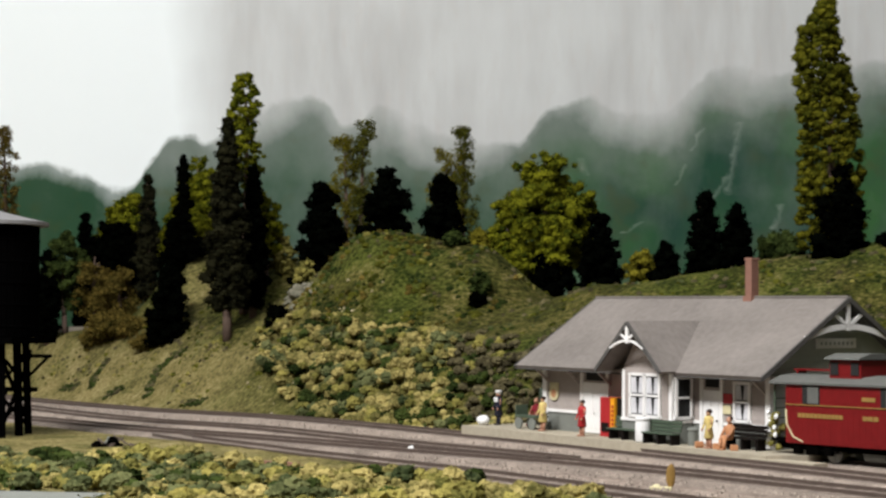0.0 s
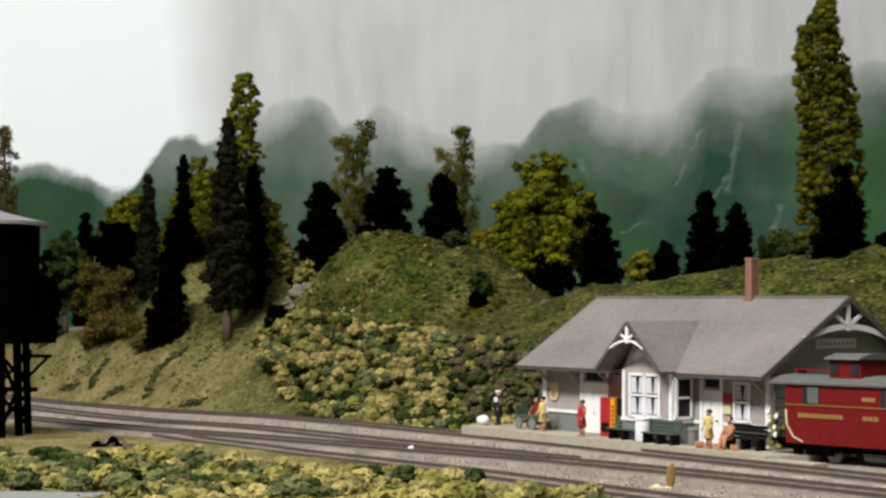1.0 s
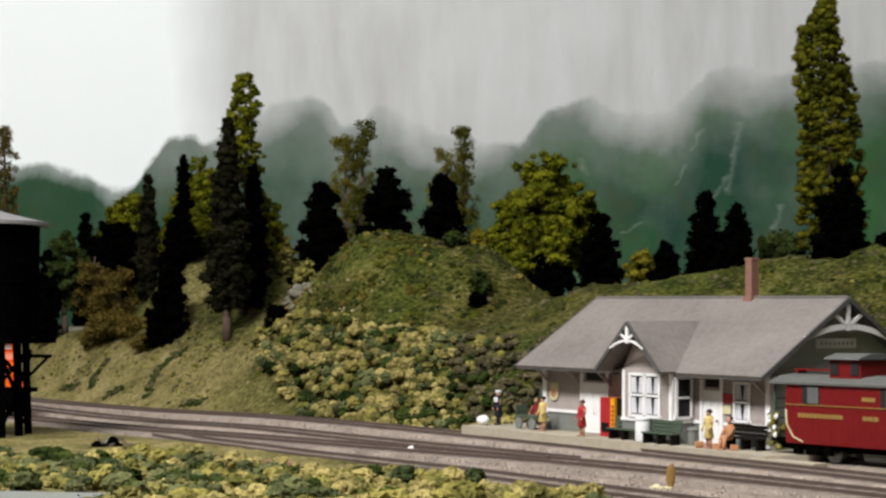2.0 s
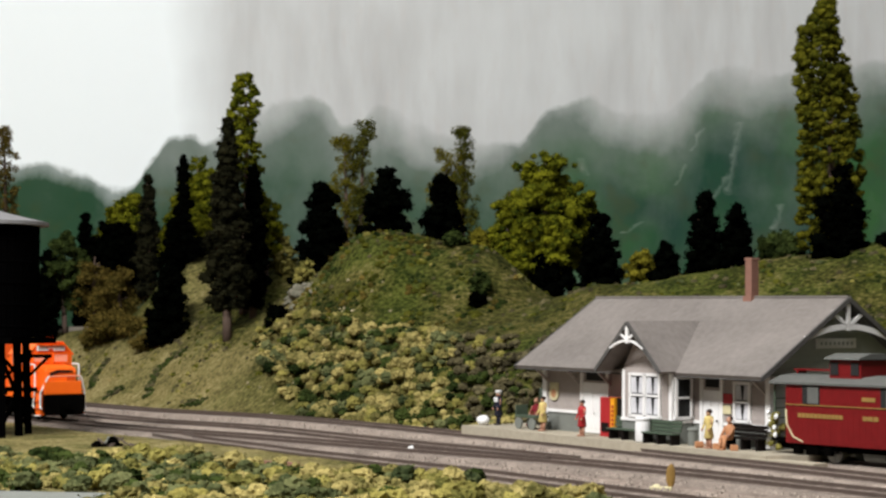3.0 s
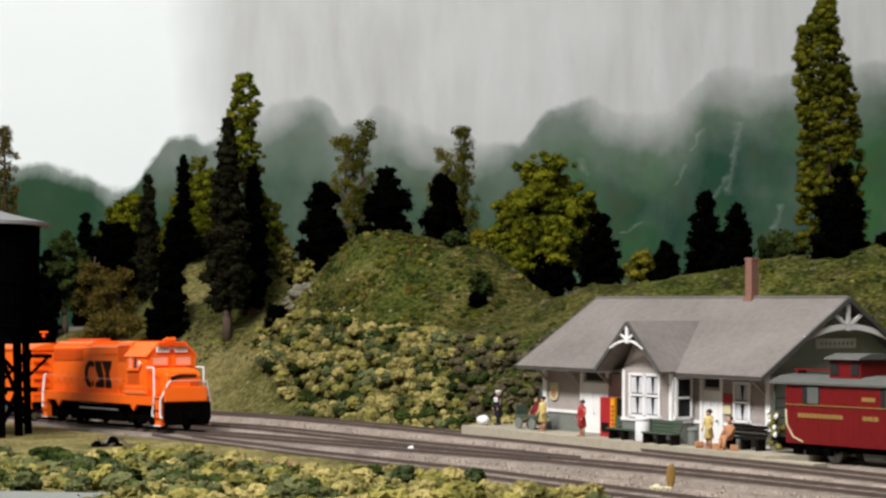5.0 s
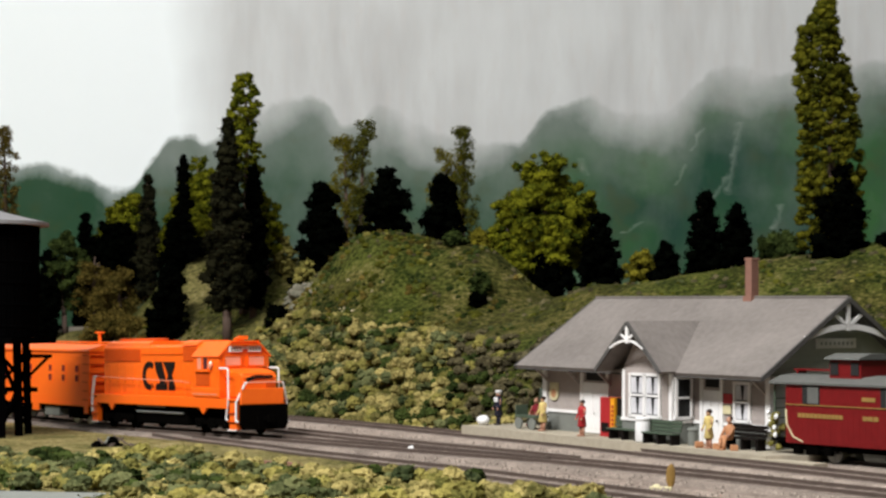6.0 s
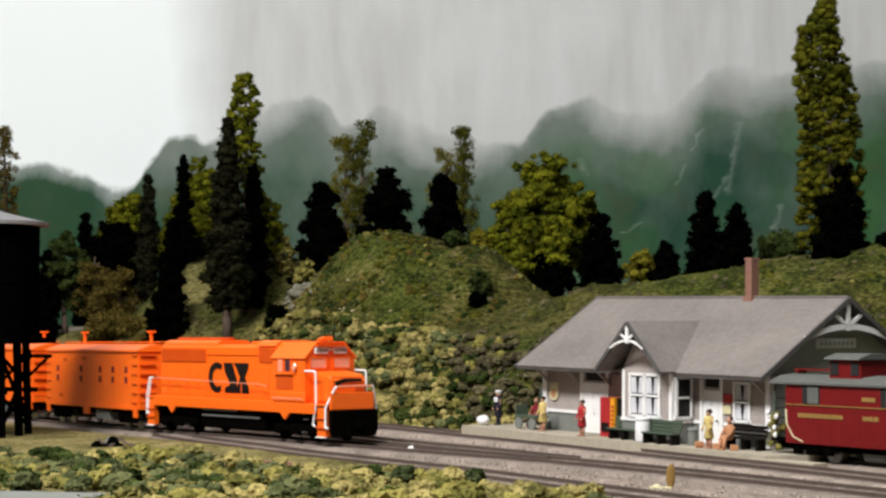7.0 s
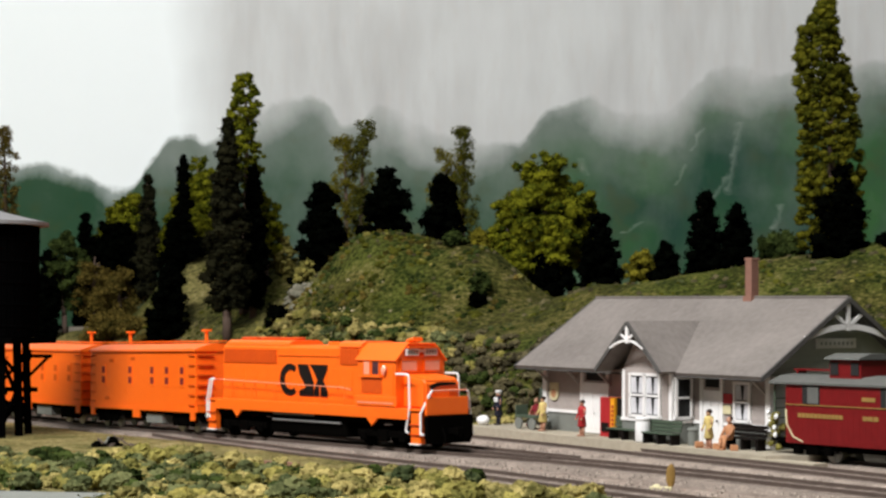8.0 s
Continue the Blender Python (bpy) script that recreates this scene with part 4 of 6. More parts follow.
def depot():
    d = thing("train_depot", DEPOT, "grey clapboard depot with white trim and shingled gable roof", "building")
    x0, x1, y0, y1, zb, ze, zr, ym = -16.26, -0.77, 1.23, 8.94, 0.28, 3.36, 6.69, 5.09
    belt = 1.2
    part("skirt", Shape().box((x0 + x1) / 2, ym, (zb + belt) / 2 - 0.1, x1 - x0 + 0.06, y1 - y0 + 0.06, belt - zb + 0.2), M["skirt"], d, "darker grey-green wainscot")
    part("wall", Shape().box((x0 + x1) / 2, ym, (belt + 4.1) / 2, x1 - x0, y1 - y0, 4.1 - belt), M["siding"], d)
    # clapboards on the front and the end
    for k in range(10):
        z = belt + 0.12 + k * 0.23
        part("clapboard", Shape().box((x0 + x1) / 2, y0 - 0.012, z, x1 - x0 - 0.3, 0.05, 0.222, rx=-3), M["siding"], d)
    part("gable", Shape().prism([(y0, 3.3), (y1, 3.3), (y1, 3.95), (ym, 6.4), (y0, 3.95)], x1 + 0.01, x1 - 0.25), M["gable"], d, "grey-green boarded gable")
    for k in range(16):
        z = 1.25 + k * 0.28
        half = (y1 - y0) / 2 if z < 3.9 else max(0.2, (6.35 - z) * 1.45)
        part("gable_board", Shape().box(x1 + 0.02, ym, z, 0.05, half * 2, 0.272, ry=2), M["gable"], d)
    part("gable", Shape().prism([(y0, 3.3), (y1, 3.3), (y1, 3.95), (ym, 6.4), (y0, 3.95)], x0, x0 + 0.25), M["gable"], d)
    part("belt_course", Shape().box((x0 + x1) / 2, y0 - 0.04, belt, x1 - x0 + 0.1, 0.1, 0.14), M["trim"], d)
    part("belt_course", Shape().box(x1 + 0.04, ym, belt, 0.1, y1 - y0 + 0.1, 0.14), M["trim"], d)
    for x, y in ((x0, y0), (x1, y0), (x1, y1)):
        part("corner_board", Shape().box(x, y, (zb + ze) / 2, 0.3, 0.3, ze - zb, bevel=0.02), M["trim"], d)
    # roof: two planes, in courses of shingles
    ex, top = 17.17, zr
    slope = (zr - ze) / ym
    for side in (1, -1):
        ya = 0.0 if side > 0 else 2 * ym
        part("roof", slab((-ex, ya, ze), (0, ya, ze), (0, ym, zr), (-ex, ym, zr), 0.16), M["roof"], d, "grey shingle roof")
        part("soffit", slab((-ex + 0.05, ya + side * 0.06, ze - 0.17), (-0.05, ya + side * 0.06, ze - 0.17), (-0.05, ym, zr - 0.2), (-ex + 0.05, ym, zr - 0.2), 0.03), M["soffit"], d)
    part("ridge_cap", Shape().box(-ex / 2, ym, zr + 0.02, ex + 0.04, 0.2, 0.08), M["roof"], d)
    # white barge boards and the fretwork of the visible gable
    for xg in (0.02, -ex - 0.02):
        for y in (-0.02, 2 * ym + 0.02):
            part("barge_board", Shape().beam((xg, y, ze - 0.12), (xg, ym, zr - 0.1), 0.1, 0.2), M["soffit"], d)
    def fret(a, b, w, t):
        part("fretwork_piece", Shape().beam(a, b, w, t), M["trim"], d)

    xg = -0.05
    fret((xg, ym, 5.25), (xg, ym, 6.5), 0.1, 0.2)
    for sgn in (-1, 1):
        fret((xg, ym, 5.42), (xg, ym + sgn * 0.95, 6.05), 0.09, 0.15)
        last = (xg, ym, 5.42)
        for k in range(1, 7):
            t = k / 6
            p = (xg, ym + sgn * 2.55 * t, 5.42 - 0.52 * t * t)
            fret(last, p, 0.09, 0.24)
            last = p
    # cross gable over the bay
    xc, hw, zc, yf = -7.62, 2.25, 5.6, -0.85
    yb = (zc - ze) / slope
    for sgn in (-1, 1):
        part("bay_roof", slab((xc + sgn * hw, yf, ze + 0.05), (xc + sgn * hw, 0.35, ze + 0.05), (xc, yb + 0.2, zc), (xc, yf, zc), 0.14), M["roof"], d, "grey shingle cross-gable roof")
        part("barge_board", Shape().beam((xc + sgn * hw, yf - 0.02, ze - 0.02), (xc, yf - 0.02, zc - 0.1), 0.1, 0.16), M["soffit"], d)
    fret((xc, yf, 4.6), (xc, yf, 5.35), 0.18, 0.1)
    for sgn in (-1, 1):
        fret((xc, yf, 4.75), (xc + sgn * 0.5, yf, 5.05), 0.12, 0.08)
        last = (xc, yf, 4.72)
        for k in range(1, 5):
            t = k / 4
            p = (xc + sgn * 1.15 * t, yf, 4.72 - 0.35 * t * t)
            fret(last, p, 0.16, 0.08)
            last = p
    bx0, bx1 = -8.92, -5.56
    bay = part("bay", Shape().box((bx0 + bx1) / 2, 0.63, (belt + 3.45) / 2, bx1 - bx0, 1.26, 3.45 - belt), M["siding"], d, "projecting operator's bay")
    part("bay_gable", Shape().prism([(bx0, 3.4), (bx1, 3.4), (bx1, 3.5), (xc + 0.2, 5.25), (xc - 0.2, 5.25), (bx0, 3.5)], 0.02, 0.2, "xz"), M["siding"], d)
    part("bay_skirt", Shape().box((bx0 + bx1) / 2, 0.6, (zb + belt) / 2 - 0.1, bx1 - bx0 + 0.08, 1.26, belt - zb + 0.2), M["skirt"], d)
    part("belt_course", Shape().box((bx0 + bx1) / 2, 0.56, belt, bx1 - bx0 + 0.14, 1.3, 0.14), M["trim"], d)
    for x in (bx0 + 0.08, bx1 - 0.08):
        part("corner_board", Shape().box(x, 0.02, (belt + 3.42) / 2, 0.2, 0.14, 3.42 - belt), M["trim"], d)
    for k in range(10):
        part("clapboard", Shape().box((bx0 + bx1) / 2, -0.012, belt + 0.12 + k * 0.23, bx1 - bx0 - 0.3, 0.05, 0.222, rx=-3), M["siding"], d)
    window(d, -8.38, -0.06, 1.3, 1.1, 1.98)
    window(d, -7.34, -0.06, 1.3, 1.1, 1.98)
    window(d, bx1 + 0.05, 0.1, 1.3, 1.0, 1.9, 90, "dark")
    for x, y in ((x0 + 0.2, 0.7), (-13.7, 0.7), (-11.3, 0.7), (-1.0, 0.7)):
        sh = Shape().beam((x, y0 - 0.02, 2.5), (x, y0 - 0.02, 3.2), 0.12, 0.12).beam((x, y0 - 0.05, 2.6), (x, 0.35, 3.28), 0.1, 0.12)
        part("eave_bracket", sh, M["siding"], d)
    # doors
    for xa, xb, zt in ((-13.3, -11.55, 2.65), (-4.85, -3.75, 2.62)):
        door = part("door", Shape().box((xa + xb) / 2, y0 - 0.04, (zb + zt) / 2, xb - xa, 0.1, zt - zb, bevel=0.02), M["trim"], d, "white panelled door")
        for k in range(2):
            part("panel", Shape().box((xa + xb) / 2 + (k - 0.5) * (xb - xa) * 0.46, y0 - 0.1, 1.35, (xb - xa) * 0.36, 0.03, 1.7, bevel=0.01), M["trim"], door)
        part("door_knob", Shape().lump(xb - 0.15, y0 - 0.14, 1.3, 0.05, 0.05, 0.05), M["black"], door)
        fr = Shape().box(xa - 0.1, y0 - 0.06, 1.75, 0.18, 0.12, 3.0).box(xb + 0.1, y0 - 0.06, 1.75, 0.18, 0.12, 3.0).box((xa + xb) / 2, y0 - 0.06, 3.22, xb - xa + 0.38, 0.12, 0.14)
        part("door_frame", fr, M["trim"], d)
        part("transom", Shape().box((xa + xb) / 2, y0 - 0.02, 2.92, (xb - xa) * 0.8, 0.05, 0.36), M["dark"], d, "dark transom light")
    window(d, -2.9, y0 - 0.06, 1.3, 1.05, 1.75)
    chim = part("chimney", Shape().box(-5.97, ym, 7.3, 0.4, 0.42, 2.3, bevel=0.02).box(-5.97, ym, 8.42, 0.46, 0.48, 0.12).box(-5.97, ym, 6.6, 0.55, 0.6, 0.3), M["chimney"], d, "red brick chimney")
    for k in range(15):
        part("brick_course", Shape().box(-5.97, ym, 6.85 + k * 0.1, 0.425, 0.445, 0.065), M["chimney"], chim)
    # signs
    board = part("sign_board", Shape().box(x1 + 0.14, 4.95, 4.7, 0.08, 2.4, 0.44, bevel=0.02), M["trim"], d, "pale station name board, lettering unreadable")
    for k in range(8):
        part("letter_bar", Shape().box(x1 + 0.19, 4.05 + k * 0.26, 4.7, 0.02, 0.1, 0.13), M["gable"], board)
    part("round_sign", Shape().bar((-15.55, y0 - 0.12, 2.02), (-15.55, y0 - 0.05, 2.02), 0.34, n=20).box(-15.55, y0 - 0.08, 2.35, 0.66, 0.06, 0.4), M["cream"], d, "round cream and tan enamel sign")
    part("round_sign", Shape().bar((-15.55, y0 - 0.14, 2.02), (-15.55, y0 - 0.1, 2.02), 0.2, n=16), M["tan"], d)
    part("poster", Shape().box(-3.33, y0 - 0.08, 2.3, 0.72, 0.05, 0.42), M["red"], d, "red enamel sign")
    part("poster", Shape().box(-3.35, y0 - 0.08, 1.82, 0.55, 0.05, 0.36), M["cream"], d, "small cream notice")
    plat = Shape().prism([(-20.7, -0.75), (-10.5, -0.95), (-0.4, -1.0), (1.3, -1.0), (2.2, 1.0), (2.2, 9.5), (-17.5, 9.5), (-19, 3.2), (-20.7, 3.2)], -0.5, 0.25, "xy")
    tagged(part("platform", plat, M["concrete"], None, "", DEPOT), "cream concrete station platform", "platform", kind="structure")


# ---- people-shaped plastic miniatures and platform furniture ----
def on_depot(x, y, z=0.25, rz=0.0):
    return DEPOT @ at(x, y, z, rz)


def figurine(x, y, mat, label, seated=False, rz=0.0, m=None, h=1.62, hat="hair", legs="skin"):
    """A painted plastic miniature in one mesh: clothes, face and hands, hair or cap, and legs each in their paint."""
    sh = Shape()
    k = h / 1.62

    done = [0]

    def paint(slot):
        sh.bm.faces.ensure_lookup_table()
        for f in sh.bm.faces[done[0]:]:
            f.material_index = slot
        done[0] = len(sh.bm.faces)

    if seated:
        sh.lump(0, 0, 0.75, 0.22, 0.2, 0.38, seed=x).lump(0, -0.25, 0.5, 0.2, 0.34, 0.12, seed=y)
        sh.bar((-0.22, 0, 0.95), (-0.2, -0.3, 0.6), 0.06).bar((0.22, 0, 0.95), (0.2, -0.3, 0.6), 0.06)
        paint(0)
        sh.lump(0, -0.04, 1.22, 0.12, 0.12, 0.15).lump(-0.18, -0.36, 0.58, 0.06, 0.06, 0.05).lump(0.18, -0.36, 0.58, 0.06, 0.06, 0.05)
        paint(1)
        sh.lump(0, 0.03, 1.29, 0.13, 0.13, 0.12)
        paint(2)
        for sx in (-0.1, 0.1):
            sh.bar((sx, -0.5, 0.5), (sx, -0.55, 0), 0.08).box(sx, -0.62, 0.04, 0.1, 0.26, 0.08)
        paint(3)
    else:
        sh.lathe([(0.17, 0.42 * k), (0.22, 0.48 * k), (0.14, 0.95 * k), (0.2, 1.25 * k), (0.17, 1.35 * k), (0.06, 1.4 * k)], n=12)
        for sx in (-0.09, 0.09):
            sh.bar((sx * 2.3, 0, 1.28 * k), (sx * 2.7, -0.04, 1.0 * k), 0.06, 0.05).bar((sx * 2.7, -0.04, 1.0 * k), (sx * 2.2, -0.18, 0.82 * k), 0.05, 0.04)
        paint(0)
        sh.lump(0, -0.02, 1.49 * k, 0.1, 0.11, 0.14, seed=x)
        for sx in (-0.2, 0.2):
            sh.lump(sx, -0.2, 0.79 * k, 0.05, 0.05, 0.06)
        paint(1)
        sh.lump(0, 0.02, 1.57 * k, 0.13, 0.14, 0.1, seed=x)
        paint(2)
        for sx in (-0.09, 0.09):
            sh.bar((sx, 0, 0), (sx, 0, 0.5 * k), 0.06, 0.08).box(sx, -0.06, 0.04, 0.1, 0.26, 0.08)
        paint(3)
    ob = part("figurine", sh, M[mat], None, "", m if m is not None else on_depot(x, y, 0.25, rz), flat=False)
    for extra in ("skin", hat, legs):
        ob.data.materials.append(M[extra])
    return tagged(ob, label, "figurine", "figurines on the platform")


def bench(x, y, rz=0.0, mat="green"):
    b = thing("bench", on_depot(x, y, 0.25, rz), "dark green slatted platform bench", "bench", "platform benches")
    for k in range(3):
        part("seat_slat", Shape().box(0, -0.35 + k * 0.17, 0.48, 2.1, 0.14, 0.06), M[mat], b)
        part("back_slat", Shape().box(0, 0.12 + k * 0.03, 0.62 + k * 0.17, 2.1, 0.05, 0.14), M[mat], b)
    for sx in (-0.9, 0, 0.9):
        part("leg", Shape().box(sx, -0.12, 0.23, 0.1, 0.5, 0.46), M["black"], b)
    return b


def platform_things():
    figurine(-19.97, 1.0, "navy", "sailor miniature in navy uniform and white cap", h=1.66, hat="white", legs="navy")
    tagged(part("sailor_cap", Shape().lathe([(0.13, 1.6), (0.17, 1.68), (0.16, 1.74)], n=12).box(0, -0.16, 1.28, 0.26, 0.06, 0.22), M["white"], None, "", on_depot(-19.97, 1.0)), "white sailor cap and collar of a miniature", "cap")
    tagged(part("duffel_bag", Shape().lump(0, 0, 0.24, 0.42, 0.28, 0.26), M["white"], None, "", on_depot(-20.3, 0.3), flat=False), "white duffel bag on the platform", "bag")
    figurine(-18.9, 2.6, "maroon", "seated miniature in a maroon coat", True, 20, legs="maroon")
    figurine(-15.2, 0.2, "yellow", "standing miniature in a pale yellow coat")
    figurine(-11.4, -0.4, "red", "standing miniature in a red dress")
    figurine(-2.75, -0.4, "yellow", "standing miniature in a yellow coat")
    figurine(-2.0, 0.1, "tan", "seated miniature in tan clothes", True, 10, legs="tan")
    cart = thing("baggage_cart", on_depot(-16.6, 0.55), "grey four-wheeled baggage cart", "cart")
    part("deck", Shape().box(0, 0, 0.62, 1.7, 0.8, 0.1).box(-0.8, 0, 0.9, 0.06, 0.7, 0.5), M["green"], cart)
    part("handle", Shape().wire([(0.85, 0, 0.6), (1.5, 0, 0.9)], 0.04), M["skirt"], cart)
    for sx in (-0.55, 0.55):
        for sy in (-0.36, 0.36):
            part("wheel", Shape().bar((sx, sy - 0.04, 0.28), (sx, sy + 0.04, 0.28), 0.28, n=14), M["skirt"], cart)
    mach = thing("vending_machine", on_depot(-10.4, 0.62), "red drinks machine with an amber side panel", "vending machine")
    part("cabinet", Shape().box(-0.22, 0.1, 0.9, 0.8, 0.75, 1.8, bevel=0.03), M["red"], mach)
    part("door_panel", Shape().box(0.32, 0.08, 0.9, 0.28, 0.78, 1.78, bevel=0.02), M["amber"], mach, "amber panel with unreadable lettering")
    for k in range(5):
        part("letter_bar", Shape().box(0.36, -0.33, 0.6 + k * 0.2, 0.12, 0.03, 0.12), M["red"], mach)
    part("coin_box", Shape().box(-0.22, -0.3, 0.45, 0.5, 0.06, 0.4), M["black"], mach)
    part("side", Shape().box(0.6, 0.2, 0.9, 0.3, 0.7, 1.78), M["black"], mach)
    bench(-8.55, 0.0)
    bench(-5.75, -0.35)
    tagged(part("barrel", Shape().lathe([(0.3, 0), (0.34, 0.1), (0.34, 0.88), (0.31, 0.98), (0.34, 1.0), (0.33, 1.1)], n=20), M["white"], None, "", on_depot(-6.95, -0.5), flat=False), "white drum standing on the platform", "barrel")
    can = thing("trash_can", on_depot(-4.45, 0.2), "grey galvanised trash can with lid", "trash can")
    part("body", Shape().lathe([(0.19, 0), (0.23, 0.62), (0.25, 0.66)], n=16), M["skirt"], can)
    part("lid", Shape().lathe([(0.27, 0.66), (0.25, 0.73), (0.08, 0.79)], n=16), M["skirt"], can)
    for x, y, s in ((-3.3, -0.45, 0.34), (-2.45, -0.3, 0.3), (-1.35, -0.25, 0.3)):
        tagged(part("crate", Shape().box(0, 0, s * 0.4, s, s * 0.8, s * 0.8, bevel=0.03).box(0, -s * 0.4, s * 0.4, s * 1.05, 0.05, 0.1), M["tan"], None, "", on_depot(x, y, 0.25, x * 90)), "reddish tan crate on the platform", "crate", "platform crates")
    bench(-1.5, 0.65, 0, "black")
    box = thing("relay_cabinet", on_depot(-18.6, 3.0), "dark green relay cabinet behind the platform", "cabinet")
    part("body", Shape().box(0, 0, 1.2, 0.6, 0.5, 1.3, bevel=0.03), M["fascia"], box)
    part("base", Shape().box(0, 0, 0.27, 0.7, 0.6, 0.56), M["skirt"], box)
    part("door", Shape().box(0, -0.26, 1.2, 0.48, 0.03, 1.1, bevel=0.01), M["fascia"], box)
    tagged(part("concrete_pad", Shape().box(0, 0, -0.2, 3.6, 0.8, 0.3, bevel=0.02), M["concrete"], None, "", at(13.75, 74.5, 0.05, -57)), "pale concrete pad at the end of the house track", "pad", kind="structure")
    pot = thing("flowering_bush", on_depot(0.25, 0.6), "yellow-green bush with white blossoms beside the depot", "bush")
    foam("leaves", [(random.Random(k).uniform(-0.25, 0.25), random.Random(k + 50).uniform(-0.2, 0.2), 0.25 + k * 0.13, 0.2) for k in range(11)], FOAM["moss"], pot, seed=5, flake=0.06)
    for k, (x, z) in enumerate(((-0.2, 1.65), (0.25, 1.5), (0.15, 1.05), (0.2, 0.75), (-0.15, 1.25))):
        part("blossom", Shape().lump(x, -0.26, z, 0.1, 0.08, 0.12, 2, 0.4, k), M["white"], pot)


# ---- water tower ----
def water_tower():
    w = thing("water_tower", at(-23.85, 96.2, -0.55, -10), "black timber water tank on a braced trestle", "water tower")
    r, zb, zt = 2.9, 5.3, 11.15
    part("tank", Shape().lathe([(r * 0.97, zb), (r, zb + 0.1), (r * 0.98, zt)], n=40), M["tower"], w, "black staved tank")
    for k in range(40):
        a = 2 * math.pi * k / 40
        part("stave", Shape().box(math.cos(a) * (r + 0.01), math.sin(a) * (r + 0.01), (zb + zt) / 2, 0.08, 0.4, zt - zb, rz=math.degrees(a)), M["tower"], w)
    for k in range(5):
        z = zb + 0.5 + k * 1.1
        part("hoop", Shape().lathe([(r + 0.07, z), (r + 0.1, z + 0.05), (r + 0.07, z + 0.1)], n=40), M["tower"], w)
    part("roof", Shape().lathe([(r + 0.55, zt - 0.12), (r + 0.55, zt + 0.06), (r * 0.5, zt + 0.52), (0.1, zt + 0.92)], n=24), M["tower_roof"], w, "grey conical roof")
    part("tank_base", Shape().box(0, 0, zb - 0.18, 5.9, 5.9, 0.3), M["tower"], w)
    g = 1.95
    legs = [(sx * g, y) for sx in (-1, 0, 1) for y in (-g, 0.1, 1.25)]
    for x, y in legs:
        part("leg", Shape().beam((x * 1.08, y * 1.08, 0), (x, y, zb - 0.3), 0.34, 0.34), M["tower"], w)
        part("footing", Shape().box(x * 1.08, y * 1.08, 0.06, 0.8, 0.8, 0.3, bevel=0.03), M["skirt"], w)
    for y in (-g, g):
        for a, b in ((-g, 0), (0, g)):
            for z in (0.5, 2.6):
                part("brace", Shape().beam((a, y, z), (b, y, z + 2.0), 0.14, 0.16).beam((b, y, z), (a, y, z + 2.0), 0.14, 0.16), M["tower"], w)
        part("girt", Shape().box(0, y, 2.55, 4.6, 0.2, 0.24), M["tower"], w)
    for x in (-g, 0, g):
        part("brace", Shape().beam((x, -g, 0.5), (x, g, 4.4), 0.14, 0.16).beam((x, g, 0.5), (x, -g, 4.4), 0.14, 0.16), M["tower"], w)
    part("platform_bracket", Shape().box(2.95, 0.1, 4.33, 1.7, 0.3, 0.18).beam((2.3, 0.1, 3.0), (3.65, 0.1, 4.28), 0.13, 0.13), M["tower"], w)


# ---- rolling stock ----
def truck(parent, x, wheel_r=0.5, base=2.4):
    t = part("truck", Shape().box(x, 0, 0.72, base + 0.5, 1.5, 0.3).box(x, -1.12, 0.62, base + 0.9, 0.16, 0.3, bevel=0.04).box(x, 1.12, 0.62, base + 0.9, 0.16, 0.3, bevel=0.04)
             .box(x, -1.16, 0.55, 0.7, 0.22, 0.5, bevel=0.05).box(x - base / 2, -1.16, 0.5, 0.4, 0.24, 0.4, bevel=0.05).box(x + base / 2, -1.16, 0.5, 0.4, 0.24, 0.4, bevel=0.05), M["chassis"], parent, "black truck frame")
    for sx in (-base / 2, base / 2):
        sh = Shape().bar((0, -0.85, 0), (0, 0.85, 0), 0.1)
        for y in (-0.78, 0.78):
            sh.bar((0, y - 0.07, 0), (0, y + 0.07, 0), wheel_r, n=20)
            for k in range(4):
                sh.box(math.cos(k * 1.57) * 0.26, y * 1.1, math.sin(k * 1.57) * 0.26, 0.12, 0.04, 0.12)
        WHEELS.append((part("wheelset", sh, M["steel"] if wheel_r < 0.45 else M["chassis"], t, "", at(x + sx, 0, wheel_r)), wheel_r, x + sx))
    return t


WHEELS = []


def coupler(parent, x, sgn):
    part("coupler", Shape().box(x, 0, 0.85, 0.7, 0.22, 0.22).box(x + sgn * 0.35, 0, 0.85, 0.25, 0.4, 0.34, bevel=0.04), M["chassis"], parent)


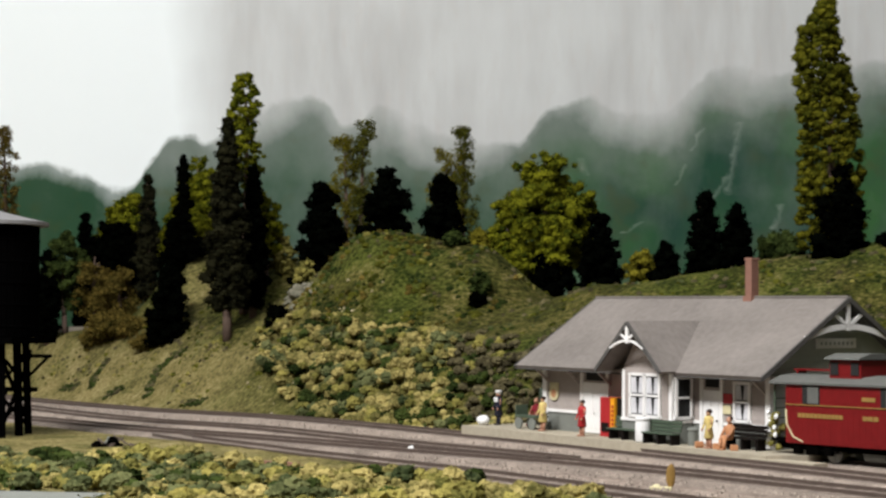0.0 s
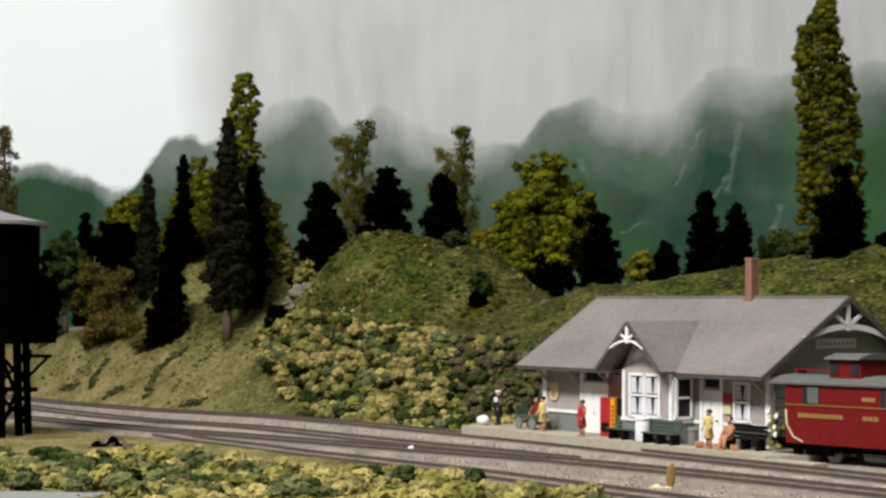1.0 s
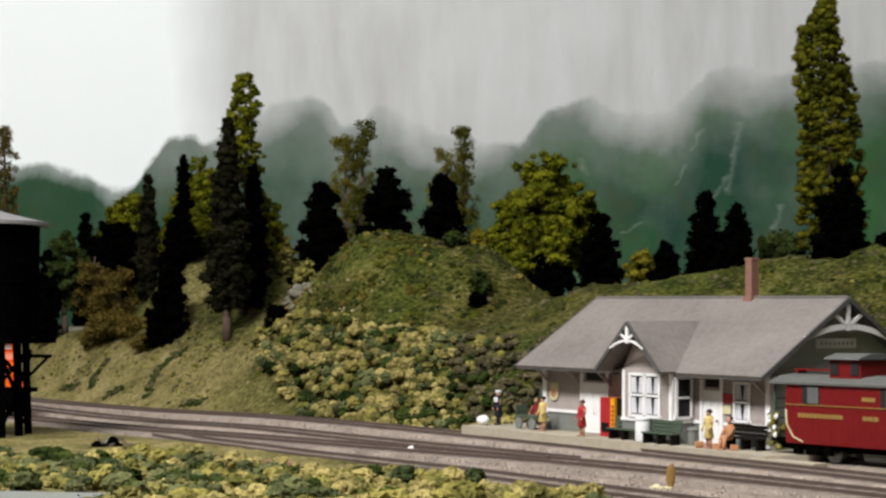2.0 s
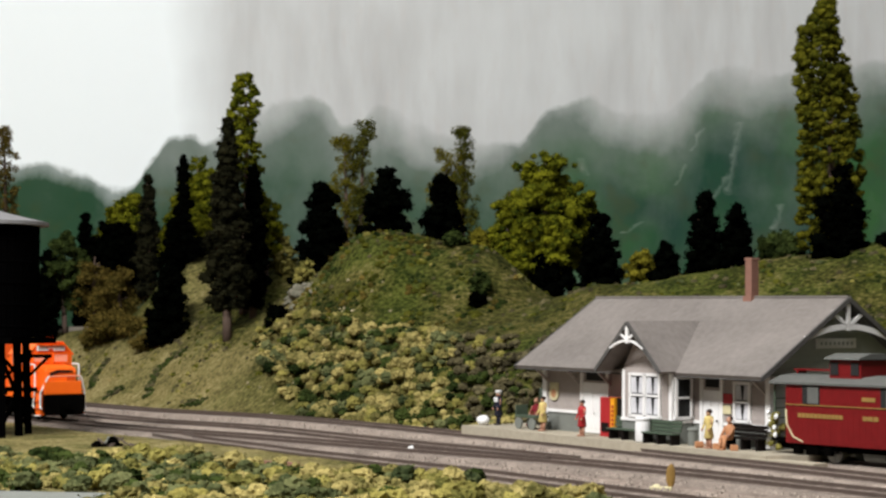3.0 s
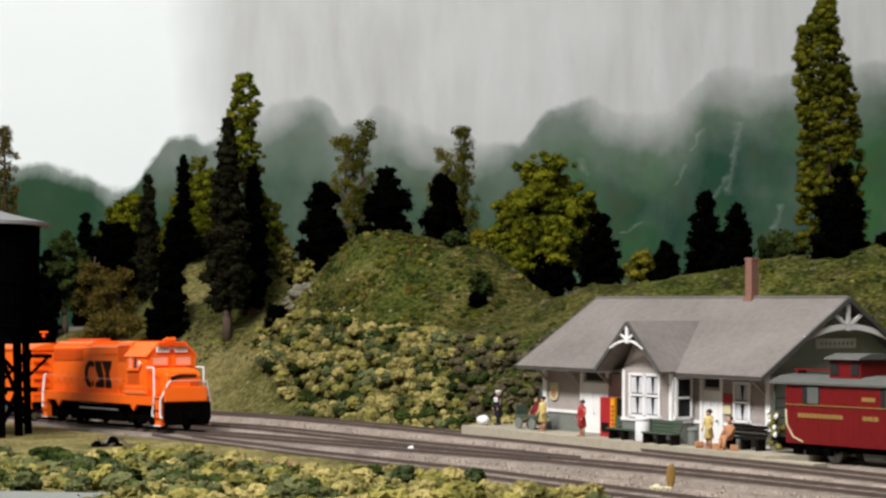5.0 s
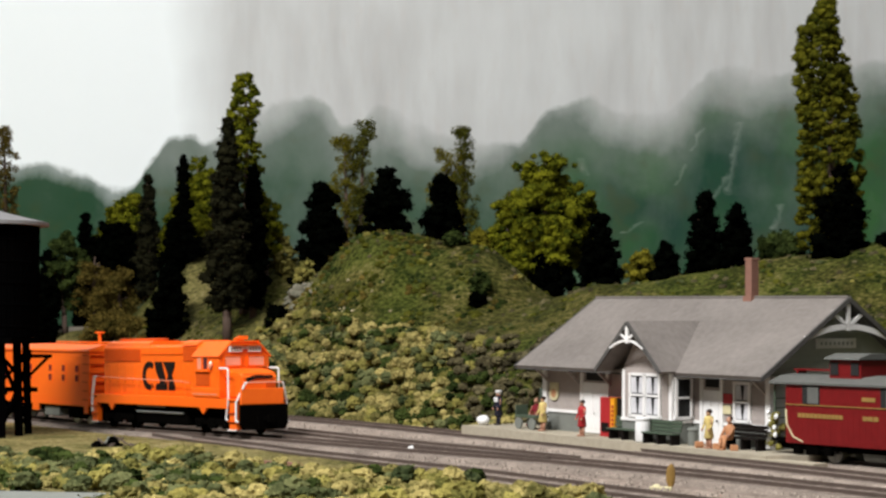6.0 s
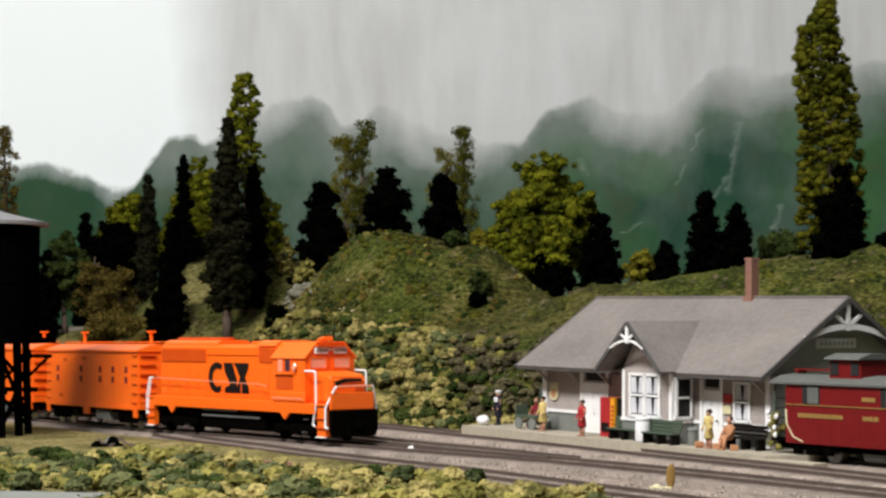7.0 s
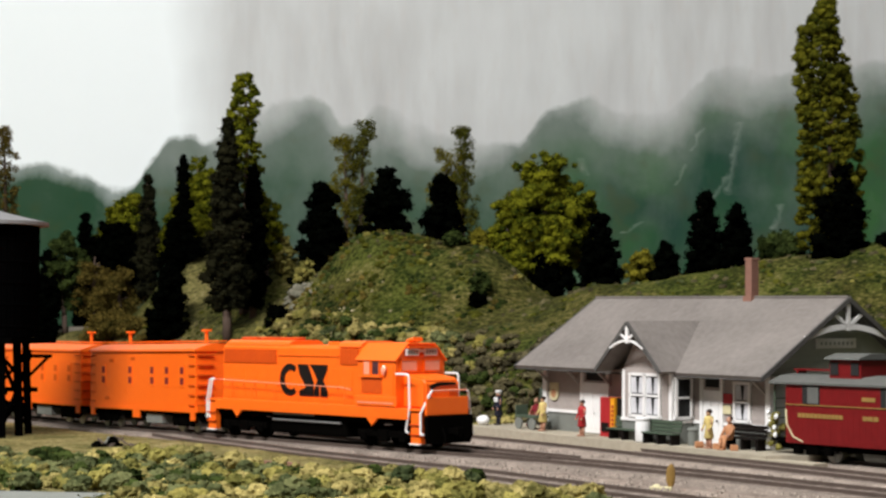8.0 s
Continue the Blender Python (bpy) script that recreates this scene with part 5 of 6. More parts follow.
def locomotive():
    lo = thing("locomotive", Matrix.Identity(4), "bright orange road diesel locomotive with black lettering", "locomotive")
    part("frame", Shape().box(0, 0, 1.2, 16.4, 2.4, 0.3), M["chassis"], lo, "black underframe")
    part("fuel_tank", Shape().box(-0.3, 0, 0.72, 5.8, 2.3, 0.8, bevel=0.14), M["chassis"], lo, "black fuel tank")
    part("tank_pipe", Shape().bar((-2.9, -1.24, 0.95), (2.35, -1.24, 0.95), 0.05), M["steel"], lo, "bright steel pipe")
    part("tank_pipe", Shape().bar((-2.9, -1.2, 1.24), (0.3, -1.2, 1.24), 0.05), M["skirt"], lo, "dull grey pipe")
    for y in (-1.4, 1.4):
        part("sill", Shape().box(-0.05, y, 1.55, 14.7, 0.14, 0.48, bevel=0.02), M["orange"], lo)
    for x in (-5.55, 4.82):
        part("sill_tab", Shape().prism([(x - 0.42, 1.33), (x + 0.42, 1.33), (x, 0.98)], -1.46, -1.34, "xz"), M["orange"], lo)
    part("walkway", Shape().box(0, 0, 1.74, 16.3, 2.9, 0.1, bevel=0.02), M["orange"], lo)
    hood = part("long_hood", Shape().prism([(-1.08, 1.78), (1.08, 1.78), (1.08, 4.3), (0.92, 4.45), (-0.92, 4.45), (-1.08, 4.3)], -7.25, 3.75), M["orange"], lo, "orange long hood")
    part("radiator_cap", Shape().prism([(-1.0, 4.42), (1.0, 4.42), (0.95, 4.56), (0.7, 4.66), (-0.7, 4.66), (-0.95, 4.56)], -7.1, -1.9), M["orange"], lo, "raised radiator housing")
    part("dust_bin", Shape().prism([(-1.1, 4.4), (1.1, 4.4), (1.0, 4.56), (0.7, 4.66), (-0.7, 4.66), (-1.0, 4.56)], 1.9, 3.6), M["orange"], lo)
    grille = part("radiator_grille", Shape().box(-4.97, -1.1, 3.9, 4.3, 0.05, 0.64), M["orange_dark"], lo, "darker orange radiator grille")
    for k in range(22):
        part("slat", Shape().box(-7.02 + k * 0.195, -1.13, 3.9, 0.05, 0.03, 0.62), M["orange_dark"], grille)
    intake = part("intake_grille", Shape().box(2.78, -1.1, 3.97, 1.36, 0.05, 0.72), M["orange_dark"], lo, "darker orange intake screen")
    for k in range(7):
        part("slat", Shape().box(2.2 + k * 0.195, -1.13, 3.97, 0.05, 0.03, 0.7), M["orange_dark"], intake)
    for k in range(11):
        part("hood_door", Shape().box(-6.75 + k * 0.93, -1.085, 2.66, 0.86, 0.025, 1.5, bevel=0.008), M["orange"], hood)
        part("latch", Shape().box(-6.42 + k * 0.93, -1.105, 2.5, 0.06, 0.03, 0.14), M["orange_dark"], hood)
    part("drip_rail", Shape().box(-0.35, -1.1, 3.98, 4.7, 0.06, 0.06), M["orange"], hood)
    for x in (-6.2, -4.6, -3.0):
        part("roof_fan", Shape().lathe([(0.6, 4.62), (0.62, 4.76), (0.5, 4.8)], x=x, n=20), M["orange_dark"], lo)
    part("exhaust_stack", Shape().box(0.6, 0, 4.5, 1.0, 0.5, 0.22, bevel=0.03), M["orange"], lo)
    cab = part("cab", Shape().prism([(-1.4, 1.78), (1.4, 1.78), (1.4, 3.86), (0.78, 4.52), (-0.78, 4.52), (-1.4, 3.86)], 3.75, 6.4), M["orange"], lo, "orange crew cab")
    for sgn in (-1, 1):
        part("cab_roof", slab((3.66, sgn * 1.5, 3.84), (6.5, sgn * 1.5, 3.84), (6.5, sgn * 0.78, 4.6), (3.66, sgn * 0.78, 4.6), 0.07), M["orange"], cab)
    part("cab_roof", Shape().box(5.08, 0, 4.57, 2.84, 1.58, 0.07, bevel=0.02), M["orange"], cab)
    for x, w, mat, text in ((4.42, 0.42, "glaze", "pale cab side window"), (5.05, 0.46, "glass", "dim cab side window")):
        part("side_window", Shape().box(x, -1.41, 3.5, w, 0.05, 0.58, bevel=0.01), M[mat], cab, text)
        part("window_trim", Shape().box(x - w / 2 - 0.03, -1.43, 3.5, 0.06, 0.06, 0.68).box(x + w / 2 + 0.03, -1.43, 3.5, 0.06, 0.06, 0.68).box(x, -1.43, 3.82, w, 0.06, 0.06).box(x, -1.43, 3.18, w, 0.06, 0.06), M["orange"], cab)
    part("arm_rest", Shape().box(4.75, -1.47, 3.12, 1.5, 0.12, 0.08, bevel=0.02), M["orange"], cab)
    part("side_panel", Shape().box(4.75, -1.41, 2.72, 1.4, 0.04, 0.66, bevel=0.01), M["orange_dark"], cab, "darker recessed panel under the window")
    part("side_door", Shape().box(5.95, -1.41, 2.75, 0.6, 0.04, 1.7, bevel=0.02), M["orange"], cab)
    part("mirror", Shape().lump(5.72, -1.52, 3.4, 0.15, 0.1, 0.22), M["glaze"], cab, "small pale mirror")
    part("battery_box", Shape().box(5.1, -1.43, 2.05, 2.9, 0.14, 0.42, bevel=0.03), M["orange"], lo)
    part("box_lid", Shape().box(5.1, -1.47, 1.98, 2.5, 0.1, 0.05), M["glaze"], lo)
    # reflection on the windshields is put into their colour
    for y in (-0.66, 0.66):
        part("windshield", Shape().box(6.42, y, 3.62, 0.06, 0.86, 0.44, bevel=0.01), M["glaze"], cab, "windshield with the room reflection put into its pale colour")
        part("windshield_frame", Shape().box(6.44, y - 0.47, 3.62, 0.08, 0.07, 0.58).box(6.44, y + 0.47, 3.62, 0.08, 0.07, 0.58).box(6.44, y, 3.88, 0.08, 1.0, 0.07).box(6.44, y, 3.36, 0.08, 1.0, 0.07), M["orange"], cab)
        board = part("number_board", Shape().box(6.46, y * 0.8, 4.2, 0.14, 0.72, 0.3, bevel=0.02), M["white"], cab, "white number board")
        for k in range(4):
            part("number_bar", Shape().box(6.54, y * 0.8 - 0.24 + k * 0.16, 4.2, 0.02, 0.09, 0.16), M["skirt"], board)
    part("visor", Shape().box(6.52, 0, 4.42, 0.3, 1.7, 0.06), M["orange"], cab)
    light = part("headlight", Shape().box(6.44, 0, 4.25, 0.1, 0.36, 0.34, bevel=0.03), M["orange_dark"], cab, "twin headlight housing")
    for y in (-0.09, 0.09):
        part("lens", Shape().bar((6.44, y, 4.25), (6.53, y, 4.25), 0.075, n=14), M["white"], light)
    horn = part("horn", Shape().box(5.7, 0.1, 4.64, 0.2, 0.5, 0.1), M["orange"], lo)
    for y in (-0.05, 0.15, 0.3):
        part("trumpet", Shape().bar((5.55, y, 4.7), (6.1, y, 4.76), 0.05, 0.11), M["orange"], horn)
    nose = Shape().prism([(6.4, 1.78), (7.9, 1.78), (7.9, 2.94), (7.72, 3.1), (6.4, 3.26)], -1.0, 1.0, "xz")
    bmesh.ops.bevel(nose.bm, geom=nose.bm.edges[:], offset=0.09, segments=3, affect="EDGES")
    part("nose", nose, M["orange"], lo, "orange low short hood")
    # the dark wing-like mark across the nose
    last = None
    for k in range(9):
        y = -0.72 + k * 0.18
        q = (7.93, y, 2.68 + 0.17 * math.sin(min(1.0, k / 3.5) * 1.57))
        if last:
            part("nose_mark", Shape().beam(last, q, 0.05, 0.2 - 0.01 * k), M["black"], lo)
        last = q
    part("nose_door", Shape().box(7.92, 0.62, 2.2, 0.04, 0.5, 0.7), M["orange_dark"], lo)
    for sx in (-1, 1):
        end = Shape().box(sx * 8.26, -0.08, 1.9, 0.14, 2.4, 0.8, bevel=0.05)
        part("end_sheet", end if sx > 0 else Shape().box(sx * 8.25, 0, 1.6, 0.14, 2.5, 0.4, bevel=0.03), M["orange"], lo, "orange end sheet")
        part("plow", Shape().prism([(-1.15, 0.3), (1.15, 0.3), (1.3, 0.6), (1.3, 1.5), (-1.3, 1.5), (-1.3, 0.6)], sx * 8.2, sx * 8.42), M["chassis"], lo, "black pilot plate")
        coupler(lo, sx * 8.65, sx)
        for y in (-0.45, 0.45):
            part("air_hose", Shape().wire([(sx * 8.42, y, 0.95), (sx * 8.6, y, 0.6), (sx * 8.62, y, 0.32)], 0.05), M["chassis"], lo)
        for y in (-1, 1):
            st = part("step", Shape().box(sx * 7.75, y * 1.26, 0.95, 0.62, 0.3, 1.3, bevel=0.02), M["orange"], lo, "orange corner steps")
            for k in range(3):
                part("tread", Shape().box(sx * 7.75, y * 1.42, 0.28 + k * 0.42, 0.66, 0.16, 0.06, bevel=0.01), M["white"] if k == 0 else M["orange_dark"], st)
    for y in (-1, 1):
        part("grab_rail", Shape().wire([(6.45, y * 1.42, 3.26), (7.22, y * 1.42, 3.26), (7.32, y * 1.42, 3.18), (7.36, y * 1.42, 1.75), (7.12, y * 1.42, 0.82), (7.3, y * 1.42, 0.74)], 0.05), M["white"], lo, "white bent handrail")
        part("grab_rail", Shape().wire([(8.3, y * 1.42, 0.7), (8.1, y * 1.42, 0.72), (8.1, y * 1.42, 1.6), (8.36, y * 1.08, 2.5), (8.36, y * 0.98, 2.58)], 0.055), M["white"], lo, "white bent handrail")
        part("grab_rail", Shape().wire([(-7.85, y * 1.42, 0.86), (-8.0, y * 1.42, 0.95), (-7.95, y * 1.42, 1.75), (-7.7, y * 1.42, 2.72), (-7.5, y * 1.42, 2.74)], 0.05), M["white"], lo, "white bent handrail")
        part("grab_rail", Shape().wire([(-8.25, y * 1.36, 0.82), (-8.25, y * 1.36, 1.75), (-8.0, y * 1.36, 2.7), (-7.7, y * 1.36, 2.76)], 0.05), M["white"], lo, "white bent handrail")
        part("side_handrail", Shape().wire([(-7.5, y * 1.42, 2.74), (-3, y * 1.42, 2.66), (2.6, y * 1.42, 2.58), (3.3, y * 1.42, 2.5)], 0.02), M["glaze"], lo, "thin pale side handrail")
        for k in range(6):
            part("stanchion", Shape().bar((-6.2 + k * 1.8, y * 1.42, 1.75), (-6.2 + k * 1.8, y * 1.42, 2.72 - 0.025 * k), 0.022), M["orange"], lo)
    part("front_handrail", Shape().wire([(8.36, -0.98, 2.58), (8.36, 0.98, 2.58)], 0.035), M["glaze"], lo, "thin pale front handrail")
    # heavy black emblem on the hood side, kept to plain blocks
    ya, yz = -1.135, -1.1
    outer = [(-1.72 + 0.78 * math.cos(math.radians(a)), 2.83 + 0.75 * math.sin(math.radians(a))) for a in range(52, 309, 16)]
    inner = [(-1.66 + 0.48 * math.cos(math.radians(a)), 2.83 + 0.46 * math.sin(math.radians(a))) for a in range(308, 51, -16)]
    shapes = (outer + inner,
              [(-1.1, 3.56), (-0.32, 3.56), (0.12, 2.72), (0.12, 2.1), (-0.95, 2.1), (-0.95, 2.34), (-0.45, 2.5), (-0.95, 3.1)],
              [(-0.18, 3.56), (1.15, 3.56), (1.15, 3.34), (0.84, 2.86), (1.18, 2.34), (1.18, 2.1), (0.18, 2.1), (0.18, 2.4), (0.42, 2.86), (0.1, 3.3)])
    for outline in shapes:
        part("emblem_block", Shape().prism(outline, ya, yz, "xz"), M["black"], lo)
    truck(lo, 5.3, 0.5, 2.7)
    truck(lo, -5.3, 0.5, 2.7)
    return lo


def camp_car(label, solid):
    c = thing("camp_car", Matrix.Identity(4), label, "railway car", "orange work cars")
    h = 6.4
    part("body", Shape().box(0, 0, 2.6, 2 * h, 2.8, 3.1), M["orange"], c, "orange wooden car body")
    part("roof", Shape().prism([(-1.52, 4.1), (1.52, 4.1), (1.5, 4.2), (0.7, 4.45), (0, 4.52), (-0.7, 4.45), (-1.5, 4.2)], -h - 0.08, h + 0.08), M["orange"], c)
    part("running_board", Shape().box(0, 0, 4.6, 2 * h + 0.3, 0.5, 0.06), M["orange"], c)
    part("frame", Shape().box(0, 0, 0.92, 2 * h - 0.3, 2.2, 0.26).box(0, 0, 0.7, 4.5, 0.5, 0.3), M["chassis"], c, "black underframe")
    part("side_sill", Shape().box(0, -1.42, 1.12, 2 * h, 0.08, 0.2).box(0, 1.42, 1.12, 2 * h, 0.08, 0.2), M["orange"], c)
    for x in (-6.1, -0.5, 6.05):
        part("step_tab", Shape().box(x, -1.4, 0.85, 0.45 if abs(x) > 3 else 0.8, 0.1, 0.45), M["orange"], c)
    for k in range(32):
        part("board", Shape().box(-h + 0.2 + k * 0.4, -1.405, 2.6, 0.394, 0.03, 2.9), M["orange"], c)
    for x in (-4.63, -1.24, 1.44, 3.16, 4.9):
        w = part("window", Shape().box(x, -1.43, 2.85, 0.5, 0.04, 1.15), M["orange"], c, "small two-light window")
        for dz in (-0.27, 0.27):
            part("pane", Shape().box(x, -1.435, 2.85 + dz, 0.36, 0.04, 0.34), M["orange_dark"] if solid else M["maroon"], w)
    for sx in (-1, 1):
        for k in range(6):
            part("ladder_rung", Shape().box(sx * (h + 0.07), -0.9, 1.4 + k * 0.5, 0.1, 0.9, 0.07).box(sx * (h - 0.4), -1.47, 1.4 + k * 0.5, 0.6, 0.06, 0.06), M["orange_dark"], c)
        part("end_beam", Shape().box(sx * (h + 0.05), 0, 1.2, 0.14, 2.8, 0.3), M["orange"], c)
        coupler(c, sx * (h + 0.4), sx)
    for x in (3.85, -5.35):
        part("smoke_stack", Shape().bar((x, 0.5, 4.4), (x, 0.5, 5.12), 0.1).box(x, 0.5, 5.16, 0.55, 0.3, 0.1), M["orange"], c, "orange stove pipe")
    for x, z in ((-3.6, 3.62), (-0.9, 3.72), (-4.2, 1.6)):
        part("vent", Shape().box(x, -1.43, z, 0.5, 0.03, 0.16), M["orange_dark"], c)
    part("battery_case", Shape().box(1.3, -0.9, 0.62, 1.9, 0.7, 0.5, bevel=0.04), M["skirt"], c, "grey battery case under the floor")
    truck(c, 4.6, 0.42, 1.7)
    truck(c, -4.6, 0.42, 1.7)
    return c


def caboose():
    c = thing("caboose", at(17.36, 73.58, -0.12, -56.12), "red cupola caboose with yellow stripe, standing still", "caboose")
    h = 4.05
    body = part("body", Shape().box(0, 0, 1.95, 2 * h, 2.7, 2.45, bevel=0.03), M["caboose"], c, "red planked body")
    for k in range(26):
        part("plank", Shape().box(-h + 0.16 + k * 0.3115, -1.355, 1.95, 0.306, 0.03, 2.4), M["caboose"], body)
    part("belt_rail", Shape().box(0, -1.39, 2.3, 2 * h, 0.05, 0.035), M["gold"], c)
    part("roof", Shape().prism([(-1.5, 3.12), (1.5, 3.12), (1.5, 3.2), (0.8, 3.45), (0, 3.52), (-0.8, 3.45), (-1.5, 3.2)], -h - 0.85, h + 0.85), M["caboose_roof"], c, "grey-green curved roof")
    cup = part("cupola", Shape().box(-1.15, 0, 3.68, 1.7, 1.9, 0.9, bevel=0.03), M["caboose"], c, "red cupola")
    for x in (-1.7, -0.6):
        part("cupola_window", Shape().box(x, -0.96, 3.78, 0.42, 0.05, 0.5), M["dark"], cup)
    for y in (-0.5, 0.5):
        part("cupola_window", Shape().box(-2.01, y, 3.78, 0.05, 0.5, 0.5), M["dark"], cup)
    part("cupola_roof", Shape().prism([(-1.15, 4.15), (1.15, 4.15), (1.1, 4.22), (0.5, 4.38), (-0.5, 4.38), (-1.1, 4.22)], -2.1, -0.2), M["caboose_roof"], c, "grey-green cupola roof")
    part("roof_walk", Shape().box(-3.2, 0, 3.68, 3.0, 0.5, 0.06).box(-4.5, 0, 3.6, 0.1, 0.5, 0.14), M["caboose"], c)
    for x in (-2.6, 1.6, 3.2):
        w = part("window", Shape().box(x, -1.375, 2.72, 0.95, 0.04, 0.76), M["dark"], c, "small side window")
        part("window_pane", Shape().box(x + 0.12, -1.385, 2.7, 0.6, 0.04, 0.66), M["caboose_roof"], w, "grey glazing")
    for x, w in ((-2.1, 2.5), (0.6, 0.85), (1.9, 0.3), (3.2, 1.5)):
        n = max(1, int(w / 0.22))
        for k in range(n):
            part("letter_bar", Shape().box(x - w / 2 + (k + 0.5) * w / n, -1.385, 1.88, w / n * 0.85, 0.03, 0.17), M["gold"], c)
    part("number_bar", Shape().box(0.5, -1.385, 2.62, 0.7, 0.03, 0.16), M["gold"], c)
    part("corner_stripe", Shape().beam((-h + 0.03, -1.385, 2.1), (-h + 0.08, -1.385, 1.5), 0.03, 0.08).beam((-h + 0.08, -1.385, 1.5), (-h + 0.45, -1.385, 1.0), 0.08, 0.03).beam((-h + 0.45, -1.385, 1.0), (-h + 1.0, -1.385, 0.82), 0.08, 0.03), M["cream"], c)
    part("frame", Shape().box(0, 0, 0.62, 2 * h + 1.5, 2.2, 0.26), M["chassis"], c)
    part("end_platform", Shape().box(-h - 0.45, 0, 0.85, 0.9, 2.6, 0.14), M["chassis"], c)
    for y in (-1.2, -0.4, 0.4, 1.2):
        part("end_rail", Shape().bar((-h - 0.8, y, 0.85), (-h - 0.8, y, 1.9 if abs(y) < 1 else 3.1), 0.04), M["green"], c)
    for k in range(4):
        part("ladder_rung", Shape().box(-h - 0.78, -0.9, 1.3 + k * 0.4, 0.06, 0.55, 0.05), M["green"], c)
    for x in (-2.7, 2.7):
        truck(c, x, 0.42, 1.7)
    part("brake_tank", Shape().bar((-0.2, -0.7, 0.42), (0.9, -0.7, 0.42), 0.26, n=14), M["skirt"], c)
    return c


